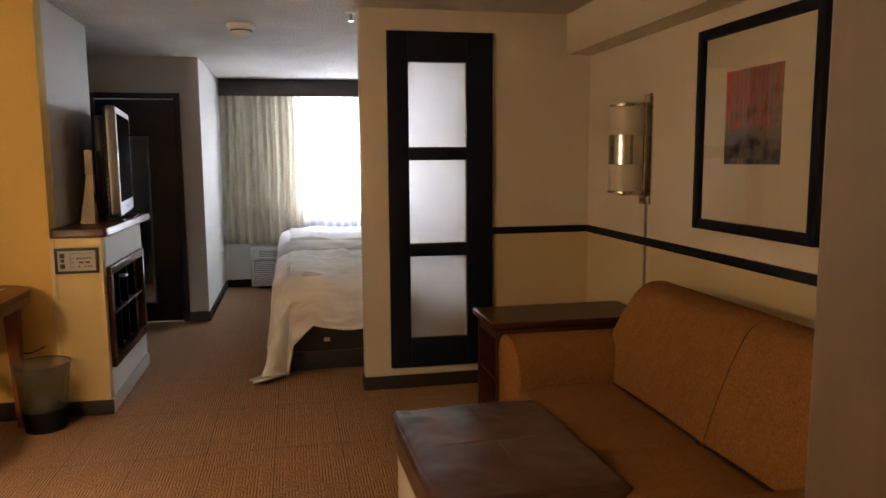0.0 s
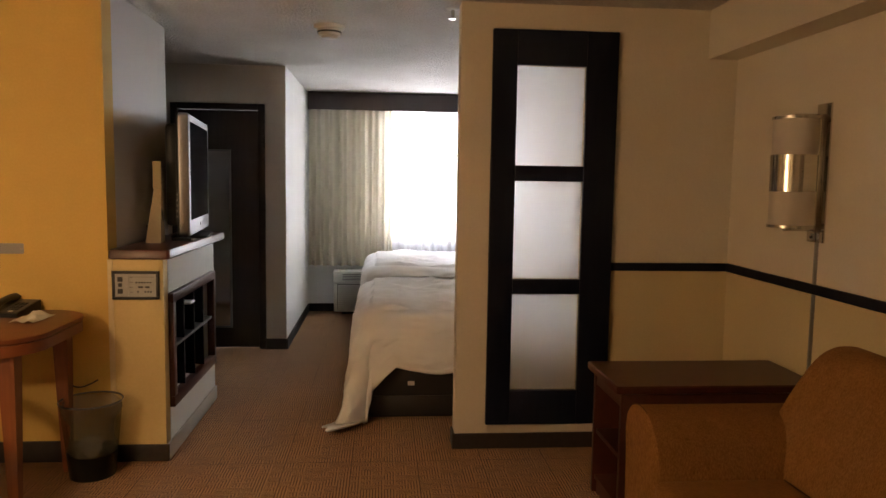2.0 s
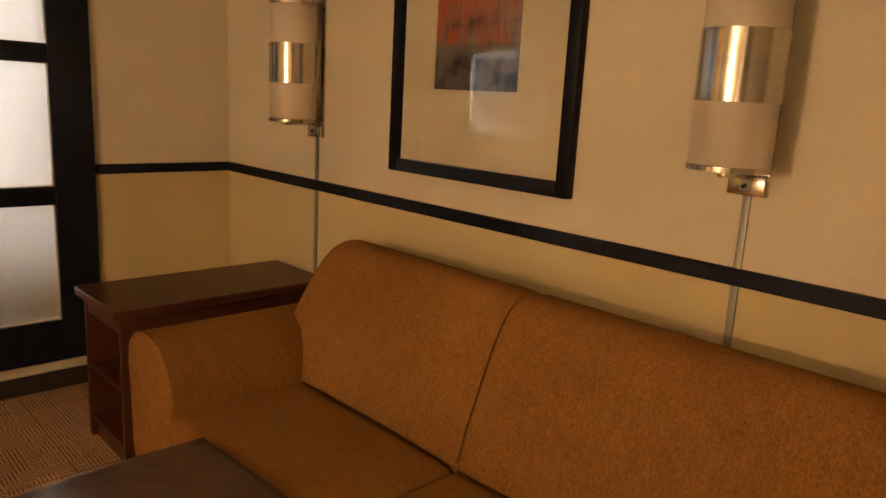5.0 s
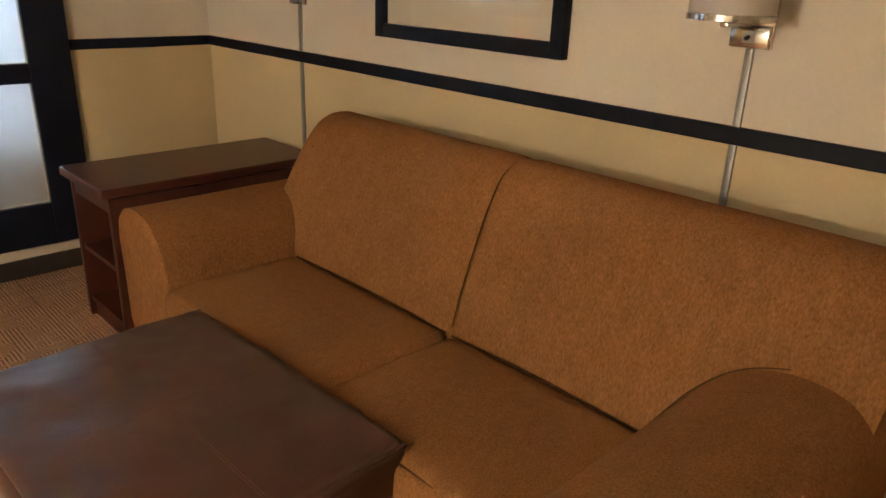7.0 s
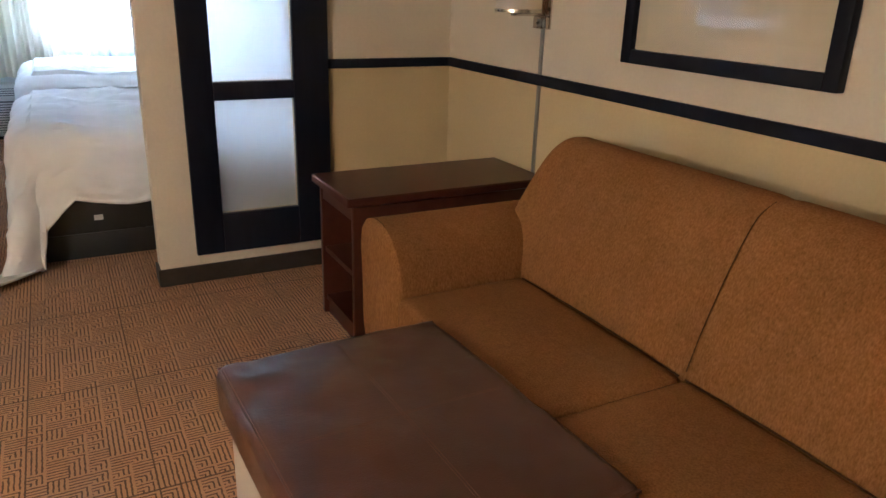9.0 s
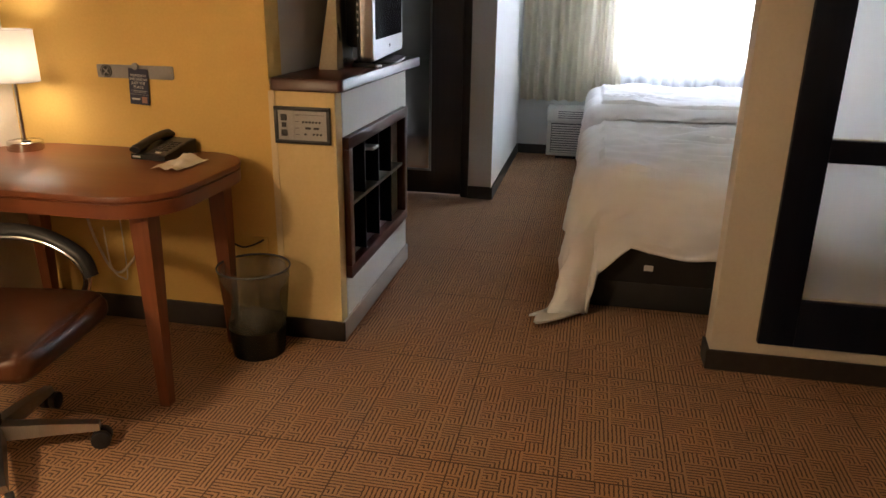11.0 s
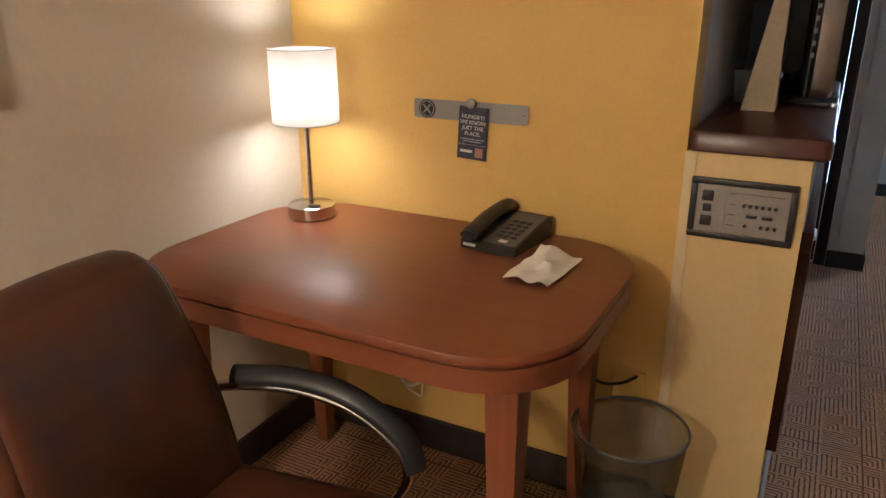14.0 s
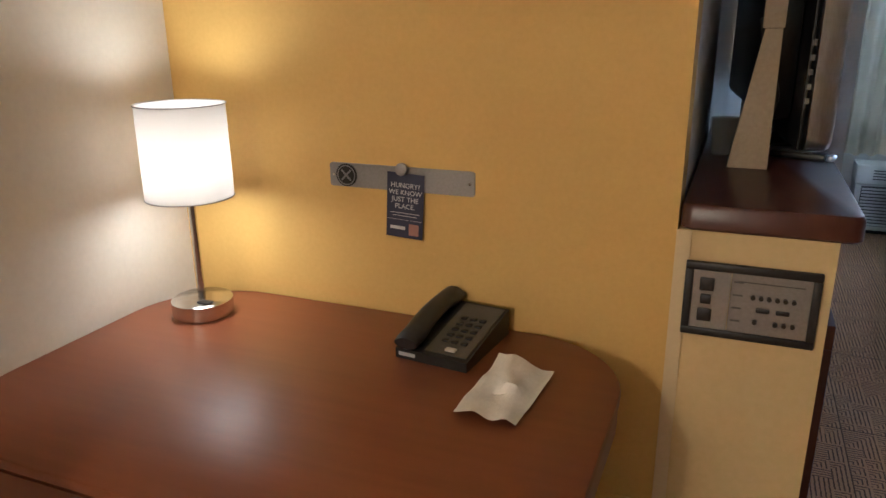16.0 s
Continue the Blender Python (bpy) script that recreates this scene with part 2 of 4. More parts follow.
# Seams and piping, plus the shade of the sofa's gaps put into colour.
SEAM_GAP = surface("dark_seam_and_gap", (0.055, 0.027, 0.011), (0.085, 0.042, 0.017), 0.9, 200, 4, 0.2, 0.001, spec=0.1)
BLACK = surface("black_plastic", (0.012, 0.012, 0.013), (0.022, 0.022, 0.023), 0.42, 200, 4, 0.1, 0.0006)
CHROME = surface("brushed_nickel", (0.52, 0.49, 0.45), (0.66, 0.62, 0.57), 0.2, 60, 3, 0.03, 0.0003, metal=1.0, stretch=(1, 1, 14))
BRIGHT = surface("polished_chrome", (0.72, 0.71, 0.69), (0.80, 0.79, 0.77), 0.16, 60, 3, 0.02, 0.0002, metal=1.0)
SILVER = surface("silver_metal", (0.42, 0.42, 0.43), (0.58, 0.58, 0.60), 0.32, 60, 3, 0.03, 0.0003, metal=1.0, stretch=(8, 1, 1))
LINEN = surface("white_cotton", (0.78, 0.78, 0.78), (0.86, 0.86, 0.86), 0.9, 11, 3, 0.3, 0.014)
CURTAIN = see_through("cream_curtain", (0.80, 0.75, 0.62), 0.9, 0.02, spec=0.1)
SHEER = see_through("white_sheer", (0.72, 0.72, 0.74), 0.9, 0.03, spec=0.1)
SHADE = see_through("linen_shade", (0.58, 0.555, 0.525), 0.9, 0.0, spec=0.1, back=0.62)
VOILE = see_through("thin_voile_shade", (0.85, 0.82, 0.78), 0.9, 0.62, spec=0.1, back=0.6)
OPAL = surface("opal_shade", (0.48, 0.43, 0.38), (0.55, 0.50, 0.44), 0.6, 300, 2, 0.1, 0.0005)
PLASTIC = surface("ivory_plastic", (0.66, 0.65, 0.60), (0.75, 0.74, 0.69), 0.45, 200, 3, 0.05, 0.0005)
GREYPLASTIC = surface("grey_plastic", (0.07, 0.07, 0.07), (0.11, 0.11, 0.11), 0.4, 200, 3, 0.05, 0.0005)
PLATE = surface("satin_aluminium", (0.24, 0.235, 0.23), (0.32, 0.315, 0.31), 0.42, 200, 3, 0.05, 0.0005, metal=0.6)
PHONEFACE = surface("taupe_plastic", (0.075, 0.07, 0.062), (0.10, 0.092, 0.08), 0.4, 200, 3, 0.05, 0.0005)
PAPER = surface("white_paper", (0.70, 0.68, 0.62), (0.80, 0.78, 0.72), 0.85, 120, 8, 0.3, 0.002)
CARDBOARD = surface("beige_card", (0.40, 0.32, 0.22), (0.50, 0.41, 0.29), 0.8, 120, 4, 0.1, 0.001)
NAVY = surface("navy_print", (0.022, 0.024, 0.055), (0.034, 0.037, 0.075), 0.5, 120, 4, 0.05, 0.0005)
MATBOARD = surface("cream_mat_board", (0.62, 0.57, 0.46), (0.68, 0.63, 0.52), 0.85, 200, 2, 0.1, 0.0005)
SCREEN = surface("dark_screen", (0.008, 0.009, 0.011), (0.012, 0.013, 0.016), 0.12, 60, 2, 0.0)
BROWNLEATHER = leather("oxblood_leather", (0.058, 0.024, 0.015), (0.088, 0.038, 0.024), 0.28, 0.5, 0.25)
STITCH = surface("tan_stitching", (0.11, 0.052, 0.032), (0.15, 0.075, 0.046), 0.6, 300, 4, 0.2, 0.0006)
TANLEATHER = leather("tan_leather", (0.048, 0.0145, 0.0055), (0.088, 0.028, 0.010), 0.40, 0.4)
ART = painting()
CARPET = carpet()
FROST = frosted()
PANE = clear_glass("picture_glass", 0.9)
SMOKE = see_through("smoked_plastic", (0.05, 0.05, 0.045), 0.08, 0.86, (0.74, 0.74, 0.68))
LINER = see_through("bin_liner", (0.88, 0.88, 0.86), 0.12, 0.72)
OUTSIDE = glowing("overcast_glow", (0.93, 0.97, 1.0), 1.2)
MIRROR = surface("mirror_silver", (0.8, 0.8, 0.8), (0.84, 0.84, 0.84), 0.09, 10, 2, 0, metal=1.0)
PRINT = surface("white_print", (0.55, 0.55, 0.55), (0.62, 0.62, 0.62), 0.6, 100, 4, 0)
CORD = surface("clear_cord", (0.66, 0.60, 0.48), (0.74, 0.68, 0.56), 0.4, 100, 4, 0)
ORANGE = surface("orange_print", (0.36, 0.17, 0.13), (0.42, 0.22, 0.17), 0.6, 100, 4, 0)


# ---- mesh tools ----
def mesh_of(name, bm, material, smooth=False):
    bmesh.ops.recalc_face_normals(bm, faces=bm.faces)
    me = bpy.data.meshes.new(name)
    bm.to_mesh(me)
    bm.free()
    me.materials.append(material)
    if smooth:
        me.shade_smooth()
        me.set_sharp_from_angle(angle=radians(38))
    return me


def part(name, bm, material, parent=None, label="", smooth=True):
    ob = new(name, mesh_of(name, bm, material, smooth))
    if parent is not None:
        ob.parent = parent
    if label:
        ob["label"] = label
    return ob


def thing(name, x, y, z, label, category, group="", rz=0.0):
    ob = new(name)
    ob.empty_display_size = 0.05
    ob.matrix_world = pose(x, y, z, 0, 0, rz)
    return tagged(ob, label, category, group)


def setting(name, bm, material, label, category, smooth=False):
    return tagged(part(name, bm, material, None, "", smooth), label, category, "", "structure")


def box(x0, x1, y0, y1, z0, z1, bevel=0.0, bm=None, seg=2):
    out = bm or bmesh.new()
    b = bmesh.new()
    bmesh.ops.create_cube(b, size=1, matrix=Matrix.Translation(((x0 + x1) / 2, (y0 + y1) / 2, (z0 + z1) / 2)) @ Matrix.Diagonal((x1 - x0, y1 - y0, z1 - z0, 1)))
    if bevel:
        bmesh.ops.bevel(b, geom=b.edges[:], offset=bevel, segments=seg, profile=0.5, affect="EDGES")
    return merge(out, b)


def merge(out, b, m=None):
    vs = [out.verts.new(m @ v.co if m else v.co) for v in b.verts]
    b.verts.index_update()
    for f in b.faces:
        out.faces.new([vs[v.index] for v in f.verts])
    b.free()
    return out


def rod(p, q, r, r2=None, seg=16, bm=None, bevel=0.0):
    """A round bar from p to q."""
    out = bm or bmesh.new()
    p, q = Vector(p), Vector(q)
    b = bmesh.new()
    bmesh.ops.create_cone(b, cap_ends=True, segments=seg, radius1=r, radius2=r if r2 is None else r2, depth=(q - p).length)
    if bevel:
        rim = [e for e in b.edges if abs(e.verts[0].co.z - e.verts[1].co.z) < 1e-6]
        bmesh.ops.bevel(b, geom=rim, offset=bevel, segments=2, profile=0.5, affect="EDGES")
    return merge(out, b, Matrix.Translation((p + q) / 2) @ (q - p).to_track_quat("Z", "Y").to_matrix().to_4x4())


def loft(rings, caps=True, closed=False, bm=None):
    """Skin over rings of equal length."""
    out = bm or bmesh.new()
    vs = [[out.verts.new(c) for c in r] for r in rings]
    n = len(vs[0])
    pairs = list(zip(vs, vs[1:])) + ([(vs[-1], vs[0])] if closed else [])
    for a, b in pairs:
        for i in range(n):
            out.faces.new((a[i], a[(i + 1) % n], b[(i + 1) % n], b[i]))
    if caps and not closed:
        out.faces.new(vs[0][::-1]), out.faces.new(vs[-1])
    return out


def tube(points, r, seg=8, flat=1.0, bm=None):
    """A round or flattened bar along a smooth line through the points."""
    pts = [Vector(p) for p in points]
    fine = []
    for i in range(len(pts) - 1):
        a, b = pts[max(i - 1, 0)], pts[min(i + 2, len(pts) - 1)]
        p, q = pts[i], pts[i + 1]
        for k in range(6):
            t = k / 6
            fine.append(0.5 * (2 * p + (q - a) * t + (2 * a - 5 * p + 4 * q - b) * t * t + (3 * p - a - 3 * q + b) * t ** 3))
    fine.append(pts[-1])
    rings, side = [], None
    for i, c in enumerate(fine):
        d = (fine[min(i + 1, len(fine) - 1)] - fine[max(i - 1, 0)]).normalized()
        if side is None:
            side = d.orthogonal().normalized()
        side = (side - d * side.dot(d)).normalized()
        up = d.cross(side)
        rings.append([c + r * (math.cos(a) * side + flat * math.sin(a) * up) for a in (2 * math.pi * k / seg for k in range(seg))])
    return loft(rings, bm=bm)


def spin(profile, seg=40, bm=None, cx=0.0, cy=0.0, squash=1.0):
    """A turned shape from (radius, height) pairs."""
    rings = [[(cx + r * math.cos(a), cy + r * math.sin(a) * squash, z) for a in (2 * math.pi * k / seg for k in range(seg))] for r, z in profile]
    return loft(rings, caps=False, bm=bm)


def rounded(x0, x1, y0, y1, r, seg=8):
    out = []
    for cx, cy, a0 in ((x1 - r, y1 - r, 0), (x0 + r, y1 - r, 90), (x0 + r, y0 + r, 180), (x1 - r, y0 + r, 270)):
        for k in range(seg + 1):
            a = radians(a0 + 90 * k / seg)
            out.append((cx + r * math.cos(a), cy + r * math.sin(a)))
    return out


def slab(outline, levels, bm=None):
    """A plate from an outline; levels are (height, inset towards the middle)."""
    cx = (min(p[0] for p in outline) + max(p[0] for p in outline)) / 2
    cy = (min(p[1] for p in outline) + max(p[1] for p in outline)) / 2
    w = (max(p[0] for p in outline) - cx, max(p[1] for p in outline) - cy)
    return loft([[(cx + (x - cx) * (1 - i / w[0]), cy + (y - cy) * (1 - i / w[1]), z) for x, y in outline] for z, i in levels], bm=bm)


def cushion(x0, x1, y0, y1, z0, z1, r=0.05, puff=0.02, n=14, bm=None):
    """A soft block with rounded edges and slightly domed faces."""
    out = bmesh.new() if bm is None else bm
    b = bmesh.new()
    bmesh.ops.create_cube(b, size=2)
    bmesh.ops.subdivide_edges(b, edges=b.edges[:], cuts=n, use_grid_fill=True)
    h = Vector(((x1 - x0) / 2, (y1 - y0) / 2, (z1 - z0) / 2))
    c = Vector(((x0 + x1) / 2, (y0 + y1) / 2, (z0 + z1) / 2))
    for v in b.verts:
        u = v.co.copy()
        e = [math.copysign(1 - (1 - abs(a)) ** 1.7, a) for a in u]
        p = Vector([e[i] * h[i] for i in range(3)])
        core = Vector([max(-(h[i] - r), min(h[i] - r, p[i])) for i in range(3)])
        d = p - core
        p = core + (d.normalized() * r if d.length > 1e-6 else d)
        for i in range(3):
            j, k = (i + 1) % 3, (i + 2) % 3
            if abs(u[i]) > 0.999:
                p[i] += math.copysign(puff, u[i]) * (1 - u[j] ** 2) * (1 - u[k] ** 2)
        v.co = c + p
    return merge(out, b)


def letters(body, size, m, parent, material, name="lettering"):
    cu = bpy.data.curves.new(name, "FONT")
    cu.body, cu.size, cu.extrude = body, size, 0.0003
    cu.align_x, cu.align_y = "CENTER", "CENTER"
    tmp = new(name, cu)
    me = bpy.data.meshes.new_from_object(tmp.evaluated_get(bpy.context.evaluated_depsgraph_get()))
    bpy.data.objects.remove(tmp)
    me.materials.clear()
    me.materials.append(material)
    ob = new(name, me)
    ob.parent = parent
    ob.matrix_local = m
    return ob


def sheet(x0, x1, y, z0, z1):
    """One thin pane whose front looks to -y."""
    bm = bmesh.new()
    bm.faces.new([bm.verts.new(c) for c in ((x0, y, z0), (x1, y, z0), (x1, y, z1), (x0, y, z1))])
    return bm


def pane_of(bm, parent, name="glass"):
    me = bpy.data.meshes.new(name)
    bm.to_mesh(me)
    bm.free()
    me.materials.append(PANE)
    ob = new(name, me)
    ob.parent = parent
    ob.visible_shadow = False
    return ob


# ---- the setting ----
setting("floor", box(-2.6, 2.2, -1.8, 8.95, -0.12, 0.0), CARPET, "tan carpet with a dark woven maze pattern", "carpet")
setting("ceiling", box(-2.6, 2.2, -1.8, 8.95, CEIL, CEIL + 0.12), CEILING, "white popcorn-textured plaster ceiling", "ceiling")
setting("wall_right_lower", box(XR, XR + 0.12, 0.62, 4.703, 0, 0.965), BUTTER, "butter-yellow painted wall under the chair rail", "wall")
setting("wall_right_upper", box(XR, XR + 0.12, 0.62, 4.703, 0.965, CEIL), CREAM, "cream painted wall above the chair rail", "wall")
setting("wall_right_bedroom", box(XR, XR + 0.12, 4.703, 8.95, 0, CEIL), CREAM, "cream painted wall behind the beds", "wall")
setting("wall_left", box(XL - 0.12, XL, 0.62, 4.61, 0, CEIL), CREAM, "cream painted wall beside the desk", "wall")
setting("wall_yellow", box(XL - 0.12, -1.166, 4.61, 4.73, 0, CEIL), YELLOW, "mustard-yellow painted wall behind the desk", "wall")
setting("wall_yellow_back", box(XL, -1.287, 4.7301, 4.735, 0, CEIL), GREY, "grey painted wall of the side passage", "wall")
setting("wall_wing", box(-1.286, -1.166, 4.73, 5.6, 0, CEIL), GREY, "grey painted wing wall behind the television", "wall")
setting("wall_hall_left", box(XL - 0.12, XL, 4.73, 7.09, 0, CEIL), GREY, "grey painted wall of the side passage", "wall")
setting("wall_bedroom_left", box(-0.752, -0.632, 6.974, 8.7, 0, CEIL), WHITE, "white painted bedroom wall", "wall")
setting("wall_corridor_right", box(0.43, 0.55, -1.7, 0.74, 0, CEIL), CREAM, "cream painted entry wall with a bare corner", "wall")
setting("wall_back_right", box(0.55, XR + 0.12, 0.62, 0.74, 0, CEIL), CREAM, "cream painted wall behind the sofa end", "wall")
setting("wall_corridor_left", box(-0.92, -0.8, -1.7, 0.62, 0, CEIL), CREAM, "cream painted entry wall", "wall")
setting("wall_back_left", box(XL - 0.12, -0.8, 0.50, 0.62, 0, CEIL), CREAM, "cream painted back wall of the sitting area", "wall")
setting("wall_entry", box(-0.92, 0.55, -1.82, -1.7, 0, CEIL), CREAM, "cream painted wall at the end of the entry", "wall")
setting("soffit", box(1.808, XR, 0.74, 4.703, 2.041, CEIL), CREAM, "cream boxed-in beam along the ceiling", "beam")

# closet wall with its doorway
bm = box(XL - 0.12, -1.53, 6.974, 7.09, 0, CEIL)
box(-0.795, -0.752, 6.974, 7.09, 0, CEIL, bm=bm)
box(-1.53, -0.795, 6.974, 7.09, 1.985, CEIL, bm=bm)
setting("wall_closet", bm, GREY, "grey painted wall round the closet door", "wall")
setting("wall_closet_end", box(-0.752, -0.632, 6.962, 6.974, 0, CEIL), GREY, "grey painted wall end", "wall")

# far wall with the window opening
bm = box(-0.752, 0.18, 8.7, 8.82, 0, CEIL)
box(1.34, XR, 8.7, 8.82, 0, CEIL, bm=bm)
box(0.18, 1.34, 8.7, 8.82, 0, 0.81, bm=bm)
box(0.18, 1.34, 8.7, 8.82, 2.1, CEIL, bm=bm)
setting("wall_far", bm, WHITE, "white painted window wall", "wall")

# partition with three glazed openings
G = ((0.316, 0.824), (0.901, 1.404), (1.482, 1.981))
PX0, PX1, PY = 0.53, XR, 4.703
bm = box(PX0, 0.812, PY, PY + 0.11, 0, CEIL)
box(1.166, PX1, PY, PY + 0.11, 0, CEIL, bm=bm)
lo = 0.0
for a, b in (*G, (CEIL, CEIL)):
    if a > lo:
        box(0.812, 1.166, PY, PY + 0.11, lo, a, bm=bm)
    lo = b
setting("wall_partition", bm, CREAM, "cream painted partition beside the bed", "wall")
setting("wall_partition_dado", box(1.332, XR, PY - 0.003, PY, 0.085, 0.948), BUTTER, "butter-yellow painted dado of the partition", "wall")


def run(name, x0, x1, y0, y1, z0, z1, label, mat_=None):
    setting(name, box(x0, x1, y0, y1, z0, z1, 0.003), mat_ or BASE, label, "trim")


B = 0.082
skirt = "dark brown wooden baseboard along the wall"
run("baseboard_partition", PX0 - 0.012, XR, PY - 0.014, PY - 0.002, 0, B, skirt)
run("baseboard_partition_end", PX0 - 0.012, PX0, PY - 0.002, PY + 0.11, 0, B, skirt)
run("baseboard_right", XR - 0.012, XR, 0.74, PY - 0.014, 0, B, skirt)
run("baseboard_left", XL, XL + 0.012, 0.62, 4.598, 0, 0.105, skirt)
run("baseboard_yellow", XL + 0.012, -1.16, 4.598, 4.61, 0, 0.105, skirt)
run("baseboard_closet", -0.795, -0.632, 6.95, 6.962, 0, 0.09, skirt)
run("baseboard_bedroom", -0.632, -0.62, 6.95, 8.688, 0, 0.085, skirt)
run("baseboard_far", -0.62, XR, 8.688, 8.7, 0, 0.085, skirt)
run("baseboard_wing", -1.166, -1.154, 5.66, 5.662, 0, 0.08, skirt)
rail = "dark brown wooden chair rail"
run("chair_rail_partition", 1.332, XR - 0.016, PY - 0.018, PY - 0.003, 0.946, 0.988, rail, DARK)
run("chair_rail_right", XR - 0.016, XR, 0.74, PY - 0.003, 0.946, 0.988, rail, DARK)
# Brown strip added over the cream wall's edge to keep that corner dark.
setting("dark_corner_strip", box(0.418, 0.43, 0.56, 0.742, 0, 2.1, 0.003), surface("dark_strip_brown", (0.09, 0.055, 0.028), (0.13, 0.08, 0.042), 0.5, 14, 2, 0.03, 0.0006, stretch=(4, 4, 0.3)), "dark brown strip added over the entry wall's corner", "trim")
run("panel_sill", 0.70, 1.31, PY - 0.006, PY - 0.002, 0.085, 0.13, "cream painted strip under the glazed panel", CREAM)


# ---- glazed panel ----
def glazed_panel():
    t = thing("door_panel", 1.01, PY, 0.135, "tall black wooden panel with three frosted panes", "glazed panel")
    x0, x1, z0, z1 = -0.322, 0.318, 0.0, 2.02
    gx0, gx1 = 0.812 - 1.01, 1.166 - 1.01
    f, k = -0.032, -0.003
    part("stile", box(x0, gx0, f, k, z0, z1, 0.003), DARK, t)
    part("stile", box(gx1, x1, f, k, z0, z1, 0.003), DARK, t)
    lo = z0
    for a, b in (*G, (z1 + 0.135, 0)):
        part("rail", box(gx0, gx1, f, k, lo, a - 0.135, 0.003), DARK, t)
        lo = b - 0.135
    for a, b in G:
        part("pane", box(gx0 + 0.001, gx1 - 0.001, 0.012, 0.020, a - 0.134, b - 0.136), FROST, t, "frosted white glass pane")
    return t


tagged(glazed_panel(), kind="structure")


# ---- window, curtains, valance ----
win = thing("window_1", 0.76, 8.76, 0.81, "bright window behind white sheers", "window")
tagged(win, kind="structure")
for n, a in (("window_frame", (-0.58, -0.54, -0.03, 0.03, 0, 1.29)), ("window_frame", (0.54, 0.58, -0.03, 0.03, 0, 1.29)),
             ("window_frame", (-0.54, 0.54, -0.03, 0.03, 0, 0.04)), ("window_frame", (-0.54, 0.54, -0.03, 0.03, 1.25, 1.29)),
             ("mullion", (-0.02, 0.02, -0.025, 0.025, 0.04, 1.25))):
    part(n, box(*a, 0.003), PLASTIC, win)
for a in (-0.54, 0.02):
    pane_of(sheet(a, a + 0.52, 0.0, 0.04, 1.25), win, "pane")
tagged(part("backdrop", box(-5, 7, 12.0, 12.05, -1, 6), OUTSIDE), "overcast daylight outside the window", "sky", "", "structure")


def drape(name, x0, x1, y, z0, z1, waves, deep, material, label, seed):
    rnd = random.Random(seed)
    n = int(waves * 12)
    ph = [rnd.uniform(-1, 1) for _ in range(n + 1)]
    bm = bmesh.new()
    rows = 14
    grid = []
    for j in range(rows + 1):
        v = j / rows
        row = []
        for i in range(n + 1):
            u = i / n
            wob = noise.noise((u * waves * 0.8, v * 1.5, seed)) * 0.9
            d = math.sin(2 * math.pi * (u * waves + 0.22 * wob)) * (0.45 + 0.55 * v) + 0.5 * noise.noise((u * waves * 2.3, v * 0.7, seed + 3))
            row.append(bm.verts.new((x0 + (x1 - x0) * u + 0.012 * wob * v, y + deep * d, z1 + (z0 - z1) * v + 0.004 * ph[i] * (v == 1))))
        grid.append(row)
    for a, b in zip(grid, grid[1:]):
        for i in range(n):
            bm.faces.new((a[i], a[i + 1], b[i + 1], b[i]))
    return tagged(part(name, bm, material), label, "curtain")


drape("curtain", -0.612, 0.03, 8.605, 0.50, 2.13, 7, 0.045, CURTAIN, "cream pleated drape hanging beside the window", 1)
drape("curtain", 0.02, 0.25, 8.60, 0.50, 2.13, 3.5, 0.034, CURTAIN, "cream pleated drape hanging at the sheer's edge", 5)
drape("curtain", 1.30, 1.94, 8.605, 0.50, 2.13, 8, 0.035, CURTAIN, "cream pleated drape hanging beside the window", 2)
drape("sheer_curtain", 0.12, 1.40, 8.655, 0.52, 2.13, 14, 0.03, SHEER, "white translucent sheer over the bright window", 3)
val = thing("valance", 0.67, 8.62, 2.1, "dark brown wooden valance box over the window", "valance")
part("front_board", box(-1.285, 1.29, -0.10, -0.082, 0, 0.178, 0.003), DOORWOOD, val)
part("end_board", box(-1.285, -1.267, -0.082, 0.078, 0, 0.178), BASE, val)
part("end_board", box(1.272, 1.29, -0.082, 0.078, 0, 0.178), BASE, val)
part("top_board", box(-1.267, 1.272, -0.082, 0.078, 0.162, 0.178), BASE, val)

# ---- air conditioner ----
ac = thing("air_conditioner", 0.18, 8.58, 0.03, "white wall-mounted air conditioner under the window", "air conditioner")
part("body", box(-0.53, 0.53, -0.09, 0.105, 0.0, 0.30, 0.01), PLASTIC, ac)
part("top_cover", box(-0.535, 0.535, -0.10, 0.105, 0.302, 0.425, 0.012), PLASTIC, ac)
# Grey sheet behind the slats puts shade into their gaps.
part("grille_gap_shade", box(-0.495, 0.495, -0.0915, -0.0901, 0.03, 0.29), GREYPLASTIC, ac)
for i in range(12):
    part("slat", box(-0.49, 0.49, -0.099, -0.0916, 0.035 + i * 0.021, 0.047 + i * 0.021), PLASTIC, ac)
for i in range(4):
    part("vent_slat", box(-0.44, 0.44, -0.106, -0.101, 0.335 + i * 0.018, 0.341 + i * 0.018), GREYPLASTIC, ac)
part("stand", box(-0.45, 0.45, -0.05, 0.09, -0.03, -0.001), BLACK, ac)


# ---- closet door ----
cd = thing("door_1", -1.16, 6.99, 0, "dark espresso closet door with a tall mirror", "door")
tagged(cd, kind="structure")
part("jamb", box(-0.368, -0.318, -0.028, 0.06, 0, 1.983, 0.003), DOORWOOD, cd)
part("jamb", box(0.310, 0.363, -0.028, 0.06, 0, 1.983, 0.003), DOORWOOD, cd)
part("head", box(-0.318, 0.310, -0.028, 0.06, 1.935, 1.983, 0.003), DOORWOOD, cd)
